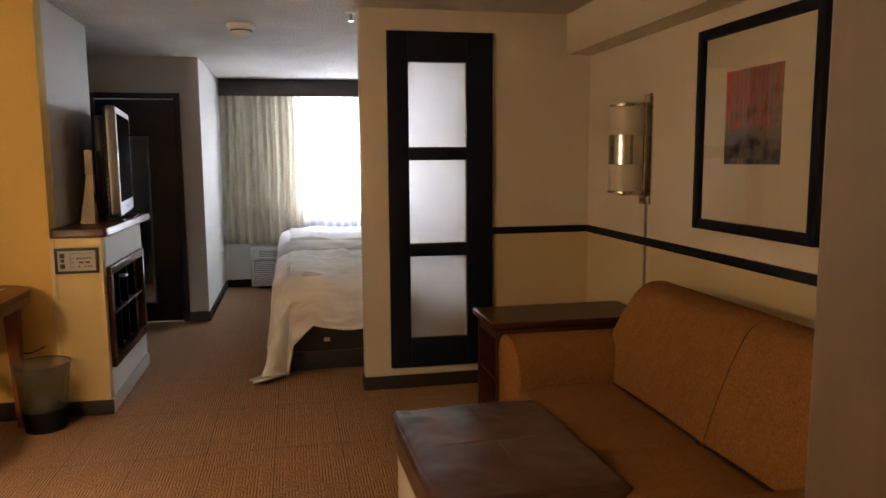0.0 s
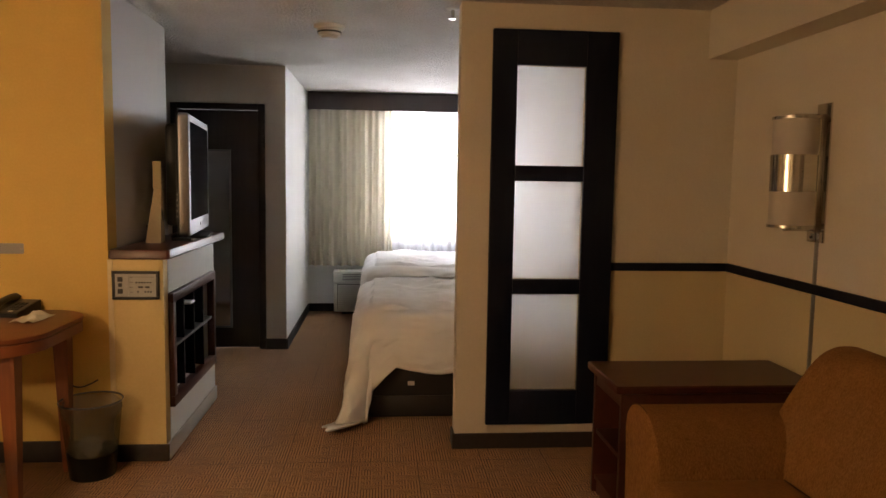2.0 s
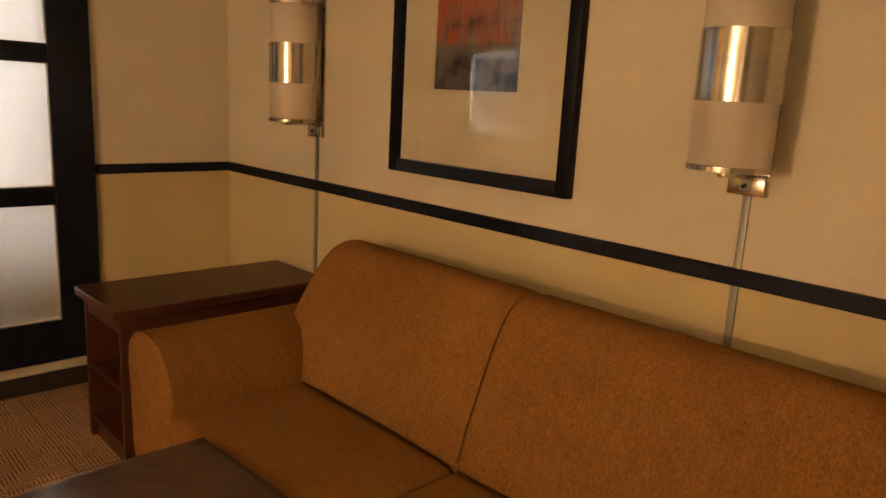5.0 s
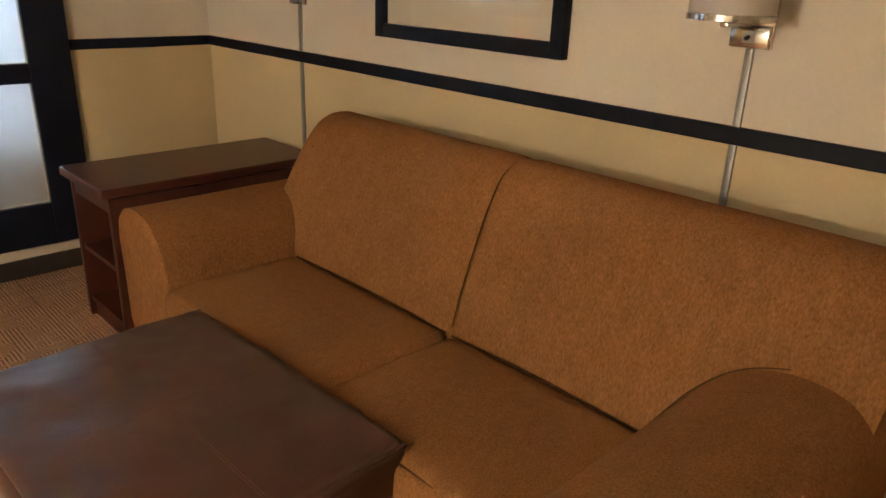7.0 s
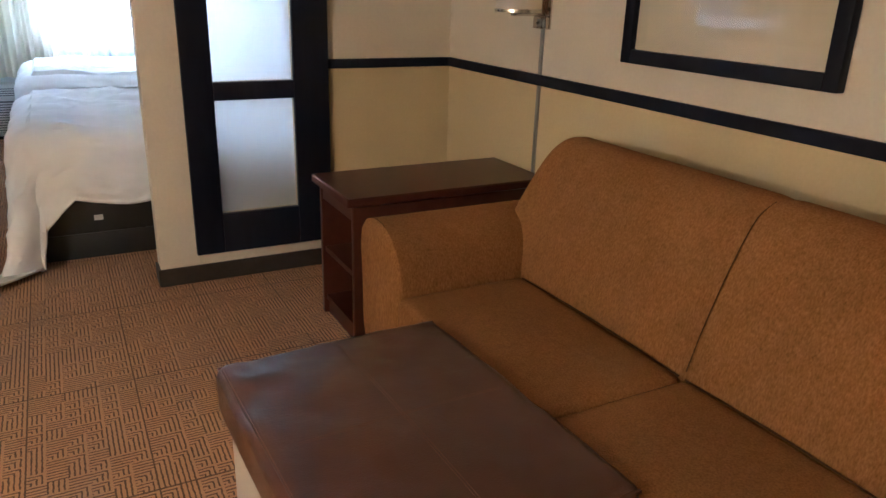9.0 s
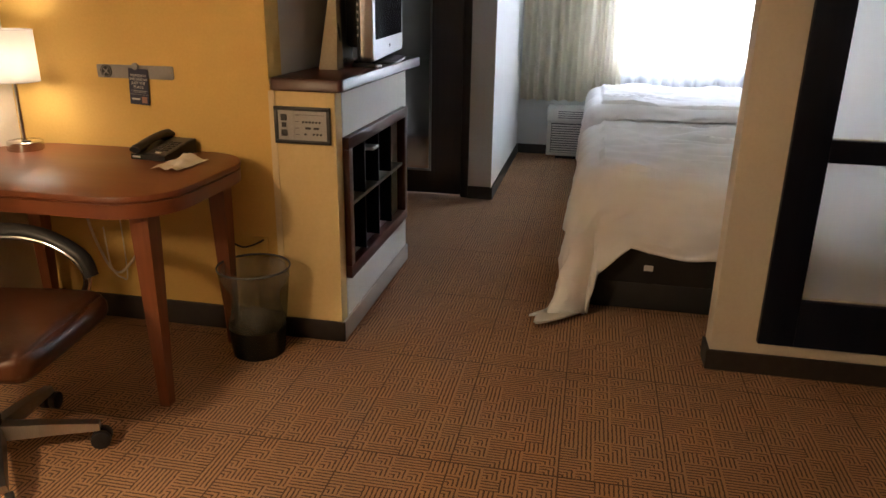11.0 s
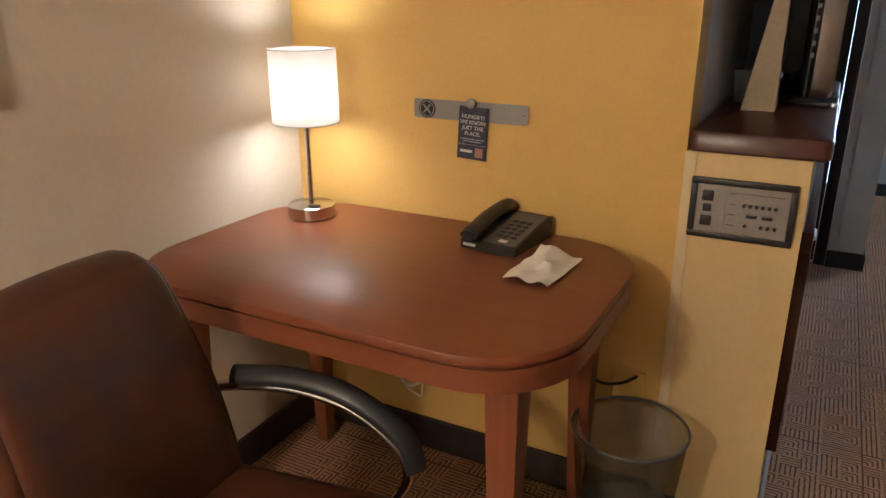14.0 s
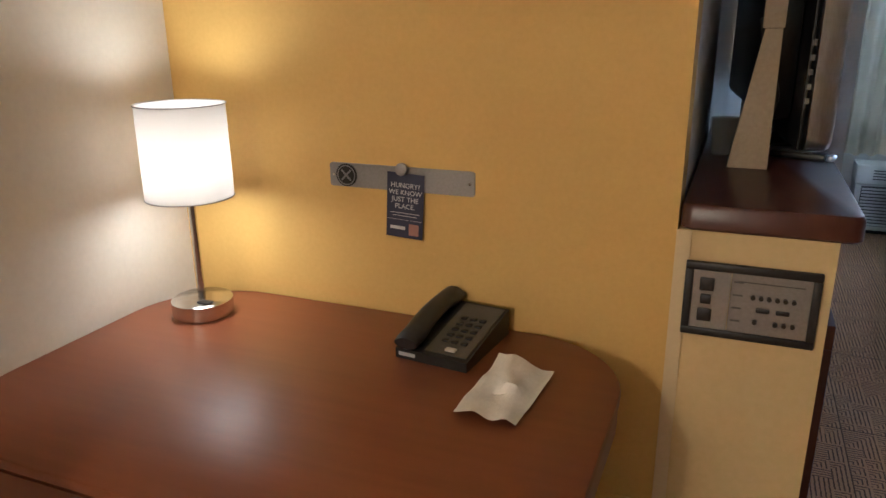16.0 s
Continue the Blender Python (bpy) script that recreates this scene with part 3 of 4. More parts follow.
part("leaf", box(-0.316, 0.308, 0.005, 0.05, 0.012, 1.932, 0.002), DOORWOOD, cd)
mi = part("mirror", box(-0.235, 0.076, -0.002, 0.003, 0.19, 1.605), MIRROR, cd, "tall door mirror")
for a in ((-0.25, -0.235, 0.175, 1.62), (0.076, 0.091, 0.175, 1.62), (-0.235, 0.076, 0.175, 0.19), (-0.235, 0.076, 1.605, 1.62)):
    part("mirror_frame", box(a[0], a[1], -0.009, 0.004, a[2], a[3]), PLATE, mi)


# ---- beds ----
def bed(y0, y1, label, over_near, over_left, seed, TOP):
    X0, X1 = 0.03, 1.94
    base = thing("bed", 1.0, (y0 + y1) / 2, 0, label + ", dark base", "bed")
    oy = (y0 + y1) / 2
    part("plinth", box(-0.94, 0.94, y0 - oy + 0.06, y1 - oy - 0.06, 0, 0.13, 0.005), BLACK, base)
    part("box_spring", box(-0.955, 0.95, y0 - oy + 0.03, y1 - oy - 0.03, 0.131, 0.36, 0.02), BLACK, base, "black cloth-covered box spring")
    part("mattress", cushion(-0.95, 0.95, y0 - oy + 0.025, y1 - oy - 0.025, 0.361, 0.575, 0.05, 0.004, 8), LINEN, base, "white mattress")
    bs = bmesh.new()
    cols = [[bs.verts.new((-0.60 + 1.52 * i / 60, y0 - oy + 0.012 - 0.010 * (1 + math.sin(i * 0.7 + 2 * noise.noise((i * 0.11, 0, seed)))) * (1 - z), 0.30 + 0.20 * z + 0.03 * (1 - z) * noise.noise((i * 0.09, 2, seed)))) for z in (0, 0.33, 0.66, 1)] for i in range(61)]
    for a, b in zip(cols, cols[1:]):
        for i in range(3):
            bs.faces.new((a[i], b[i], b[i + 1], a[i + 1]))
    part("bed_sheet", bs, LINEN, base, "white sheet hanging below the comforter")
    part("tag", box(-0.70, -0.66, y0 - oy + 0.026, y0 - oy + 0.03, 0.20, 0.225), PRINT, base, "small white tag")
    bm = bmesh.new()
    us = [X0 - over_left + (X1 - X0 + over_left) * i / 130 for i in range(131)]
    vs = [y0 - over_near + (y1 - y0 + over_near + 0.35) * i / 130 for i in range(131)]
    r = 0.085
    rows = []
    for v in vs:
        row = []
        for u in us:
            ex, ey, ez = max(0, X0 + 0.06 - u), max(0, y0 + 0.06 - v), max(0, v - y1 + 0.06)
            ey *= 1 - 0.46 * min(1, max(0, (u - X0 + 0.04) / 0.24)) ** 0.8
            cx, cy = max(u, X0 + 0.06), min(max(v, y0 + 0.06), y1 - 0.06)
            e2 = ey if ey > 0 else -ez
            d = math.hypot(ex, e2)
            fold = noise.noise((u * 2.1, v * 2.1, seed))
            warp = 0.5 * noise.noise((u * 1.3, v * 1.3, seed + 9))
            ruck = 1 - 2.6 * abs(noise.noise((u * 2.2 + v * 2.4 + warp, v * 5.2 - u * 1.6 + warp, seed + 4)))
            fine = 1 - 2.2 * abs(noise.noise((u * 7 + v * 3, v * 11 - u * 4, seed + 6)))
            if d < 1e-6:
                z = TOP + 0.020 * fold + 0.026 * ruck + 0.006 * fine
                row.append(bm.verts.new((u, v, z)))
                continue
            nx, ny = -ex / d, -e2 / d
            corner = 2 * ex * ey / (ex * ex + ey * ey) if ex > 0 and ey > 0 else 0.0
            d *= 1 + 0.12 * corner
            along = (u if ey > ex else v) * 8 + (math.atan2(ey, ex) * 3.2 if ex > 0 and ey > 0 else 0)
            q = max(0.0, d - r * 1.57)
            a = min(d / r, 1.57)
            ripple = math.sin(along * 1.05 + 2.2 * fold) * 0.75 + math.sin(along * 2.3 + 1 + 2 * fold) * 0.2
            out = r * math.sin(a) - 0.06 + q * (0.06 + 0.16 * corner + (0.07 + 0.10 * corner) * ripple * min(1, q / 0.2))
            z = TOP - r * (1 - math.cos(a)) - q * 0.985 + 0.016 * fold
            if ey > 0 and ex <= 0:
                z += min(1, q / 0.15) * 0.05 * noise.noise((u * 3.1, 0.3, seed + 2))
            out += (0.024 * ruck + 0.005 * fine) * min(1, d / 0.1)
            if z < 0.03:
                out += (0.03 - z) * 0.35
                z = 0.016 + 0.03 * (0.5 + 0.5 * ripple) * min(1, (0.03 - z) / 0.06)
            row.append(bm.verts.new((cx + nx * (out + 0.06), cy + ny * (out + 0.06), z)))
        rows.append(row)
    for a, b in zip(rows, rows[1:]):
        for i in range(len(a) - 1):
            bm.faces.new((a[i], a[i + 1], b[i + 1], b[i]))
    q = part("comforter", bm, LINEN)
    tagged(q, "rumpled white cotton comforter trailing off the bed", "bedding", "comforters")
    sol = q.modifiers.new("thick", "SOLIDIFY")
    sol.thickness, sol.offset = 0.012, 1


bed(5.16, 6.52, "unmade double bed under a rumpled white comforter", 0.62, 0.56, 11, 0.632)
bed(7.08, 8.42, "double bed under a white comforter by the window", 0.16, 0.32, 27, 0.658)


# ---- television console ----
con = thing("console", -1.03, 5.12, 0, "cream half-wall media console with dark wood rack", "console")
cx, cy = -1.03, 5.12
x0, x1, y0, y1 = -1.163 - cx, -0.905 - cx, 4.603 - cy, 5.63 - cy
part("end_panel", box(x0, x1 - 0.003, y0, y0 + 0.07, 0, 0.998), HONEY, con, "cream-yellow painted end panel")
bm = box(x0, x1, y0 + 0.07, y1, 0, 0.245)
box(x0, x1, y0 + 0.07, y1, 0.825, 0.998, bm=bm)
box(x0, x0 + 0.03, y0 + 0.07, y1, 0.245, 0.825, bm=bm)
box(x0 + 0.03, x1, y1 - 0.05, y1, 0.245, 0.825, bm=bm)
part("carcass", bm, WHITE, con, "white painted carcass", False)
part("corner_bead", box(x0 - 0.004, x0 + 0.022, y0 - 0.004, y0 - 0.001, 0.086, 0.998, 0.001), BUTTER, con)
part("baseboard_strip", box(x0, x1 + 0.012, y0 - 0.012, y0 - 0.001, 0, 0.085, 0.003), BASE, con)
part("baseboard_strip", box(x1 + 0.001, x1 + 0.012, y0, y1, 0, 0.085, 0.003), GREY, con)
ra = part("rack", box(x0 + 0.031, x0 + 0.036, y0 + 0.075, y1 - 0.055, 0.25, 0.82), BLACK, con, "dark wood rack recess")
ry0, ry1 = y0 + 0.072, y1 - 0.052
for a in ((ry0, ry1, 0.247, 0.30), (ry0, ry1, 0.775, 0.823), (ry0, ry0 + 0.045, 0.30, 0.775), (ry1 - 0.045, ry1, 0.30, 0.775)):
    part("rack_frame", box(x1 - 0.02, x1 + 0.022, a[0], a[1], a[2], a[3], 0.003), MAHOG, ra)
for i in (1, 2, 3):
    yy = ry0 + 0.045 + (ry1 - ry0 - 0.09) * i / 4
    part("divider", box(x0 + 0.04, x1 + 0.006, yy - 0.006, yy + 0.006, 0.30, 0.775), DARK, ra)
part("shelf", box(x0 + 0.04, x1 + 0.008, ry0 + 0.045, ry1 - 0.045, 0.535, 0.55), GREYPLASTIC, ra)
part("bracket", box(x1 - 0.03, x1 + 0.03, ry0 + 0.30, ry0 + 0.38, 0.716, 0.73, 0.004), SILVER, ra)
ct = thing("worktop", -1.02, 5.21, 1.0, "polished cherry wood top of the console", "counter")
part("board", slab(rounded(-0.142, 0.145, -0.617, 0.62, 0.02, 4), ((0, 0.004), (0.004, 0), (0.038, 0), (0.045, 0.004), (0.046, 0.007))), MAHOG, ct)
ZT = 1.047

# jack panel
jp = thing("jack_panel", -1.035, 4.601, 0.806, "black-framed metal wall plate with audio video jacks", "jack panel")
for a in ((-0.11, 0.11, 0, 0.014), (-0.11, 0.11, 0.124, 0.138), (-0.11, -0.096, 0.014, 0.124), (0.096, 0.11, 0.014, 0.124)):
    part("frame", box(a[0], a[1], -0.012, 0.0, a[2], a[3], 0.002), BLACK, jp)
part("plate", box(-0.096, -0.033, -0.007, 0.0, 0.014, 0.124), PLATE, jp)
part("plate", box(-0.032, 0.096, -0.007, 0.0, 0.014, 0.124), PLATE, jp)
for z, s in ((0.098, 0.012), (0.070, 0.009), (0.040, 0.012)):
    part("socket", box(-0.072 - s, -0.072 + s, -0.010, -0.0071, z - s, z + s, 0.002), BLACK, jp)
for i in range(6):
    part("jack", rod((0.005 + i * 0.013, -0.0071, 0.083), (0.005 + i * 0.013, -0.013, 0.083), 0.004, seg=10), BLACK, jp)
for i in range(3):
    part("jack", rod((0.045 + i * 0.014, -0.0071, 0.038), (0.045 + i * 0.014, -0.013, 0.038), 0.004, seg=10), BLACK, jp)
part("jack", rod((0.012, -0.0071, 0.038), (0.012, -0.013, 0.038), 0.004, seg=10), BLACK, jp)
for a in (0.012, 0.044):
    part("port", box(a, a + 0.022, -0.011, -0.0071, 0.056, 0.064, 0.002), BLACK, jp)
for i in range(4):
    part("label_bar", box(-0.028, -0.012, -0.0078, -0.0071, 0.034 + i * 0.024, 0.037 + i * 0.024), GREYPLASTIC, jp)
part("label_bar", box(-0.022, 0.085, -0.0078, -0.0071, 0.108, 0.110), GREYPLASTIC, jp)

# television
tv = thing("television", -1.01, 5.50, ZT, "silver flat television with dark screen on the console", "television", rz=7)
bm = slab(rounded(-0.46, 0.46, -0.335, 0.335, 0.03, 5), ((0, 0.012), (0.008, 0), (0.05, 0), (0.06, 0.006)))
bm.transform(Matrix.Translation((0, 0, 0.36)) @ Matrix(((0, 0, 1, 0), (1, 0, 0, 0), (0, 1, 0, 0), (0, 0, 0, 1))))
part("bezel", bm, SILVER, tv, "silver bezel")
part("screen", box(0.0605, 0.063, -0.40, 0.40, 0.115, 0.65), SCREEN, tv, "dark glossy screen")
part("side_trim", box(-0.008, -0.001, -0.455, 0.455, 0.03, 0.69, 0.003), BLACK, tv)
part("back_shell", box(-0.075, -0.009, -0.37, 0.37, 0.08, 0.64, 0.02), BLACK, tv)
part("badge", box(0.0605, 0.0625, -0.012, 0.012, 0.065, 0.080), GREYPLASTIC, tv)
part("neck", box(-0.03, 0.03, -0.06, 0.06, 0.012, 0.09, 0.008), BLACK, tv)
part("foot", slab(rounded(-0.085, 0.115, -0.22, 0.22, 0.07, 6), ((0, 0.0), (0.008, 0.0), (0.014, 0.012))), BLACK, tv)
for i in range(5):
    part("button", box(-0.006, 0.002, -0.4625, -0.46, 0.13 + i * 0.03, 0.142 + i * 0.03), PLATE, tv)
ca = tagged(part("cable", tube(((-1.06, 5.10, ZT + 0.30), (-1.04, 5.00, ZT + 0.22), (-1.02, 4.99, ZT + 0.14), (-1.05, 5.06, ZT + 0.07), (-1.09, 5.2, ZT + 0.012), (-1.10, 5.3, ZT + 0.012)), 0.008), BLACK), "black cable hanging behind the television", "cable")
ts = thing("tent_sign", -1.055, 4.985, ZT, "beige card sign with a tapered folded stand", "sign")
part("stand", loft([[(-0.045, -0.03, 0), (0.035, -0.03, 0), (0.035, 0.05, 0), (-0.045, 0.05, 0)], [(0.0, -0.012, 0.285), (0.033, -0.012, 0.285), (0.033, 0.02, 0.285), (0.0, 0.02, 0.285)]]), CARDBOARD, ts)
part("header", box(-0.006, 0.036, -0.014, 0.006, 0.286, 0.43, 0.003), CARDBOARD, ts)
rm = thing("remote_control", -0.95, 5.12, ZT, "small black remote control with silver end", "remote", rz=70)
part("shell", box(-0.02, 0.02, -0.06, 0.06, 0, 0.016, 0.006), BLACK, rm)
part("keypad", box(-0.014, 0.014, -0.03, 0.045, 0.0162, 0.018, 0.0005), GREYPLASTIC, rm)
part("end_cap", box(-0.019, 0.019, -0.075, -0.061, 0.001, 0.015, 0.005), SILVER, rm)
cup = tagged(part("plastic_cup", spin(((0.001, 0.0), (0.028, 0.0), (0.036, 0.085), (0.034, 0.085), (0.027, 0.003), (0.001, 0.003)), 24), LINER), "clear plastic-wrapped cup on the console", "cup")
cup.matrix_world = pose(-1.11, 5.12, ZT)


# ---- desk ----
dk = thing("desk", -1.742, 4.25, 0, "cherry wood desk with rounded corners", "desk")
out = rounded(-0.522, 0.522, -0.352, 0.352, 0.2, 10)
part("desktop", slab(out, ((0.7355, 0.012), (0.736, 0.002), (0.738, 0.0), (0.749, 0.0), (0.753, 0.0015), (0.755, 0.005))), RED, dk)
inner = rounded(-0.519, 0.519, -0.349, 0.349, 0.197, 10)
core = rounded(-0.465, 0.465, -0.295, 0.295, 0.16, 10)
part("groove", loft([[(x, y, z_) for x, y in rounded(-0.513, 0.513, -0.343, 0.343, 0.193, 10)] for z_ in (0.7292, 0.7353)]), RED, dk)
part("apron", loft([[(x, y, 0.684) for x, y in inner], [(x, y, 0.729) for x, y in inner], [(x, y, 0.729) for x, y in core], [(x, y, 0.684) for x, y in core]], closed=True), RED, dk)
for sx in (-1, 1):
    for sy in (-1, 1):
        x, y = sx * 0.405, sy * 0.24
        rings = [[(x + sx * o + a * h, y + sy * o + b * h, z) for a, b in ((-1, -1), (1, -1), (1, 1), (-1, 1))] for z, h, o in ((0, 0.018, 0.006), (0.05, 0.019, 0.005), (0.62, 0.032, 0), (0.729, 0.032, 0))]
        part("leg", loft(rings), REDLEG, dk)

# desk lamp
dl = thing("desk_lamp", -2.115, 4.45, 0.755, "lit brushed-nickel table lamp with a white drum shade", "lamp")
part("base", spin(((0.0, 0.036), (0.060, 0.036), (0.064, 0.033), (0.064, 0.002), (0.062, 0.0), (0.0, 0.0)), 48), CHROME, dl)
part("stem", rod((0, 0, 0.036), (0, 0, 0.33), 0.0075), CHROME, dl)
part("outlet", box(0.015, 0.045, -0.035, -0.018, 0.0362, 0.040, 0.001), BLACK, dl)
part("shade", spin(((0.088, 0.258), (0.087, 0.445), (0.085, 0.445), (0.086, 0.258), (0.088, 0.258)), 56), SHADE, dl, "white linen drum shade")
for z in (0.257, 0.4445):
    part("shade_rim", spin(((0.0865, z), (0.0892, z), (0.0892, z + 0.002), (0.0865, z + 0.002), (0.0865, z)), 56), PLATE, dl)
part("socket", rod((0, 0, 0.33), (0, 0, 0.30), 0.018), PLASTIC, dl)
bulb = part("bulb", spin(((0.004, 0.385), (0.02, 0.378), (0.028, 0.36), (0.024, 0.34), (0.012, 0.325)), 16), glowing("warm_bulb", (1.0, 0.72, 0.42), 6), dl, "glowing warm bulb")
bulb.visible_shadow = False

# telephone
ph = thing("telephone", -1.55, 4.492, 0.755, "black desk telephone with handset and keypad", "telephone", rz=-6)
ph.scale = (0.92, 0.95, 0.85)
part("body", loft([[(-0.08, -0.10, 0), (0.08, -0.10, 0), (0.08, -0.10, 0.022), (-0.08, -0.10, 0.022)], [(-0.08, 0.10, 0), (0.08, 0.10, 0), (0.08, 0.10, 0.062), (-0.08, 0.10, 0.062)]]), BLACK, ph)
fp = part("face_plate", loft([[(-0.018, -0.09, 0.025), (0.074, -0.09, 0.025), (0.074, -0.09, 0.027), (-0.018, -0.09, 0.027)], [(-0.018, 0.09, 0.061), (0.074, 0.09, 0.061), (0.074, 0.09, 0.063), (-0.018, 0.09, 0.063)]]), PHONEFACE, ph, "dark grey face plate")
for i in range(3):
    for j in range(5):
        y = -0.055 + j * 0.021
        part("key", box(0.0 + i * 0.021, 0.014 + i * 0.021, y, y + 0.012, 0.2 * y + 0.044, 0.2 * y + 0.050, 0.002), BLACK, fp)
part("message_key", box(0.022, 0.045, -0.083, -0.069, 0.029, 0.034, 0.002), PAPER, fp, "pale message key")
part("handset", loft([[(-0.052 + 0.026 * math.cos(a), y, zc + 0.6 * h * math.sin(a)) for a in (2 * math.pi * k / 14 for k in range(14))]
                      for y, zc, h in ((-0.108, 0.041, 0.02), (-0.10, 0.043, 0.034), (-0.07, 0.048, 0.036), (-0.04, 0.061, 0.026), (0.0, 0.071, 0.024), (0.04, 0.076, 0.026), (0.07, 0.075, 0.036), (0.10, 0.076, 0.034), (0.108, 0.076, 0.02))]), BLACK, ph, "black curved handset")
part("label_tag", box(-0.072, -0.035, -0.1015, -0.1, 0.008, 0.016), PRINT, ph)

# napkin
bm = bmesh.new()
bmesh.ops.create_grid(bm, x_segments=14, y_segments=14, size=0.075)
for v in bm.verts:
    v.co.z = 0.010 + 0.010 * noise.noise(v.co * 22) + 0.022 * max(0, 1 - abs(v.co.x + v.co.y * 0.5) * 22) * (v.co.y > -0.01) * 0.6
    v.co.z += 0.03 * max(0, v.co.y * 13 - 0.4) * max(0, -v.co.x * 13 + 0.2) * 0.5
    v.co.z = max(0.002, v.co.z)
nap = part("napkin", bm, PAPER)
tagged(nap, "crumpled white paper napkin lying on the desk", "napkin")
nap.matrix_world = pose(-1.398, 4.343, 0.755, 0, 0, -4) @ Matrix.Diagonal((0.70, 1.30, 1, 1))

# metal strip, magnet, card
ms = thing("magnet_strip", -1.712, 4.61, 1.047, "brushed steel magnetic strip screwed to the wall", "magnet strip")
bm = slab(rounded(-0.162, 0.162, -0.025, 0.025, 0.006, 3), ((0, 0), (0.004, 0)))
bm.transform(Matrix.Rotation(radians(90), 4, "X"))
part("strip", bm, PLATE, ms)
for a in (-0.152, 0.152):
    part("screw", rod((a, -0.0041, 0), (a, -0.006, 0), 0.003, seg=10), CHROME, ms)
em = part("emblem", rod((-0.122, -0.0041, 0.0), (-0.122, -0.0065, 0.0), 0.024, seg=28), BLACK, ms, "round black emblem")
part("emblem_ring", spin(((0.019, 0), (0.019, 0.001), (0.021, 0.001), (0.021, 0)), 28), PLATE, em).matrix_local = pose(-0.122, -0.0066, 0, 90, 0, 0)
for a in (45, -45):
    part("emblem_bar", box(-0.015, 0.015, -0.001, 0, -0.002, 0.002), PLATE, em).matrix_local = pose(-0.122, -0.0068, 0, 0, a, 0)
cardo = thing("card", -1.703, 4.604, 1.015, "navy printed card pinned by a round magnet", "card", rz=0)
cardo.matrix_world = pose(-1.700, 4.6035, 0.992, 0, 3, 0)
part("sheet", box(-0.041, 0.041, -0.001, 0, -0.068, 0.068), NAVY, cardo)
for i, w in enumerate(("HUNGRY?", "WE KNOW", "JUST THE", "PLACE.")):
    letters(w, 0.0145, pose(0, -0.0014, 0.042 - i * 0.0145, 90, 0, 0), cardo, PRINT)
for z, h, w in ((-0.016, 0.0012, 0.033), (-0.022, 0.0012, 0.027), (-0.030, 0.0006, 0.039)):
    part("text_bar", box(-w, w, -0.0014, -0.0011, z, z + h), PRINT, cardo)
part("logo_bar", box(-0.032, 0.002, -0.0014, -0.0011, -0.051, -0.044), PRINT, cardo)
part("logo_block", box(0.010, 0.032, -0.0014, -0.0011, -0.061, -0.037), ORANGE, cardo)
mg = tagged(part("magnet", rod((-1.703, 4.6025, 1.069), (-1.703, 4.592, 1.069), 0.013, seg=24, bevel=0.002), PLATE), "round grey magnet holding the card", "magnet")

# unseen floor lamp, inferred from shadows, whose light falls over the sitting area
fl = thing("unseen_floor_lamp", -1.68, 2.1, 0, "unseen lit floor lamp, form assumed, nickel with a white shade", "lamp")
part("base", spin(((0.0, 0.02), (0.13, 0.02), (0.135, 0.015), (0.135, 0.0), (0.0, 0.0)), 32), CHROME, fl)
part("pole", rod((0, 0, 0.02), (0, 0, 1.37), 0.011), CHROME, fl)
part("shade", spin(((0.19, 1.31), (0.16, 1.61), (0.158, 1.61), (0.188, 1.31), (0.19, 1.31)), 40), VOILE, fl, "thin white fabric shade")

# waste bin
wb = thing("waste_bin", -1.20, 4.447, 0, "smoked clear plastic waste bin with a liner", "waste bin")
wb.scale = (0.95, 0.95, 0.88)
part("shell", spin(((0.106, 0.004), (0.142, 0.40), (0.144, 0.402)), 48), SMOKE, wb, "smoked clear wall")
part("rim", spin(((0.141, 0.401), (0.146, 0.401), (0.147, 0.406), (0.144, 0.410), (0.140, 0.406), (0.141, 0.401)), 48), GREYPLASTIC, wb)
part("bottom", spin(((0.0, 0.0), (0.104, 0.0), (0.1165, 0.13), (0.1145, 0.13), (0.100, 0.012), (0.0, 0.012)), 48), BLACK, wb, "dark opaque bottom")
bm = spin([(0.130 - 0.055 * (1 - z / 0.4) - 0.012 * math.sin(z * 30), z) for z in (0.40, 0.36, 0.32, 0.28, 0.24, 0.20, 0.16, 0.12, 0.09)], 44)
for v in bm.verts:
    k = 1 + (0.16 * noise.noise(v.co * 16) + 0.09 * (1 - 3 * abs(noise.noise(v.co * 27)))) * (1.0 if v.co.z < 0.38 else 0.25) - 0.07
    v.co.x *= k
    v.co.y *= k
part("liner", bm, LINER, wb, "crinkled clear bag liner")
bm = bmesh.new()
bmesh.ops.create_icosphere(bm, subdivisions=3, radius=0.055)
for v in bm.verts:
    v.co *= 1 + 0.35 * noise.noise(v.co * 30)
    v.co.z += 0.16
part("crumpled_paper", bm, LINER, wb, "crumpled pale bag inside")

# cords under the desk
tagged(part("lamp_cord", tube(((-2.02, 4.58, 0.70), (-2.0, 4.585, 0.45), (-1.96, 4.59, 0.30), (-1.9, 4.58, 0.22), (-1.84, 4.59, 0.25), (-1.76, 4.595, 0.38), (-1.72, 4.59, 0.62)), 0.0055, 6), CORD), "pale cord looped against the wall under the desk", "cord")
tagged(part("lamp_cord", tube(((-1.92, 4.57, 0.42), (-1.90, 4.56, 0.25), (-1.86, 4.57, 0.20), (-1.85, 4.59, 0.23), (-1.86, 4.595, 0.60)), 0.003, 6), CORD), "pale thin cord hanging under the desk", "cord")
ol = thing("wall_outlet", -1.245, 4.609, 0.36, "mustard wall outlet with a black cable", "outlet")
part("cover", box(-0.038, 0.038, -0.006, 0.0, -0.06, 0.06, 0.003), YELLOW, ol)
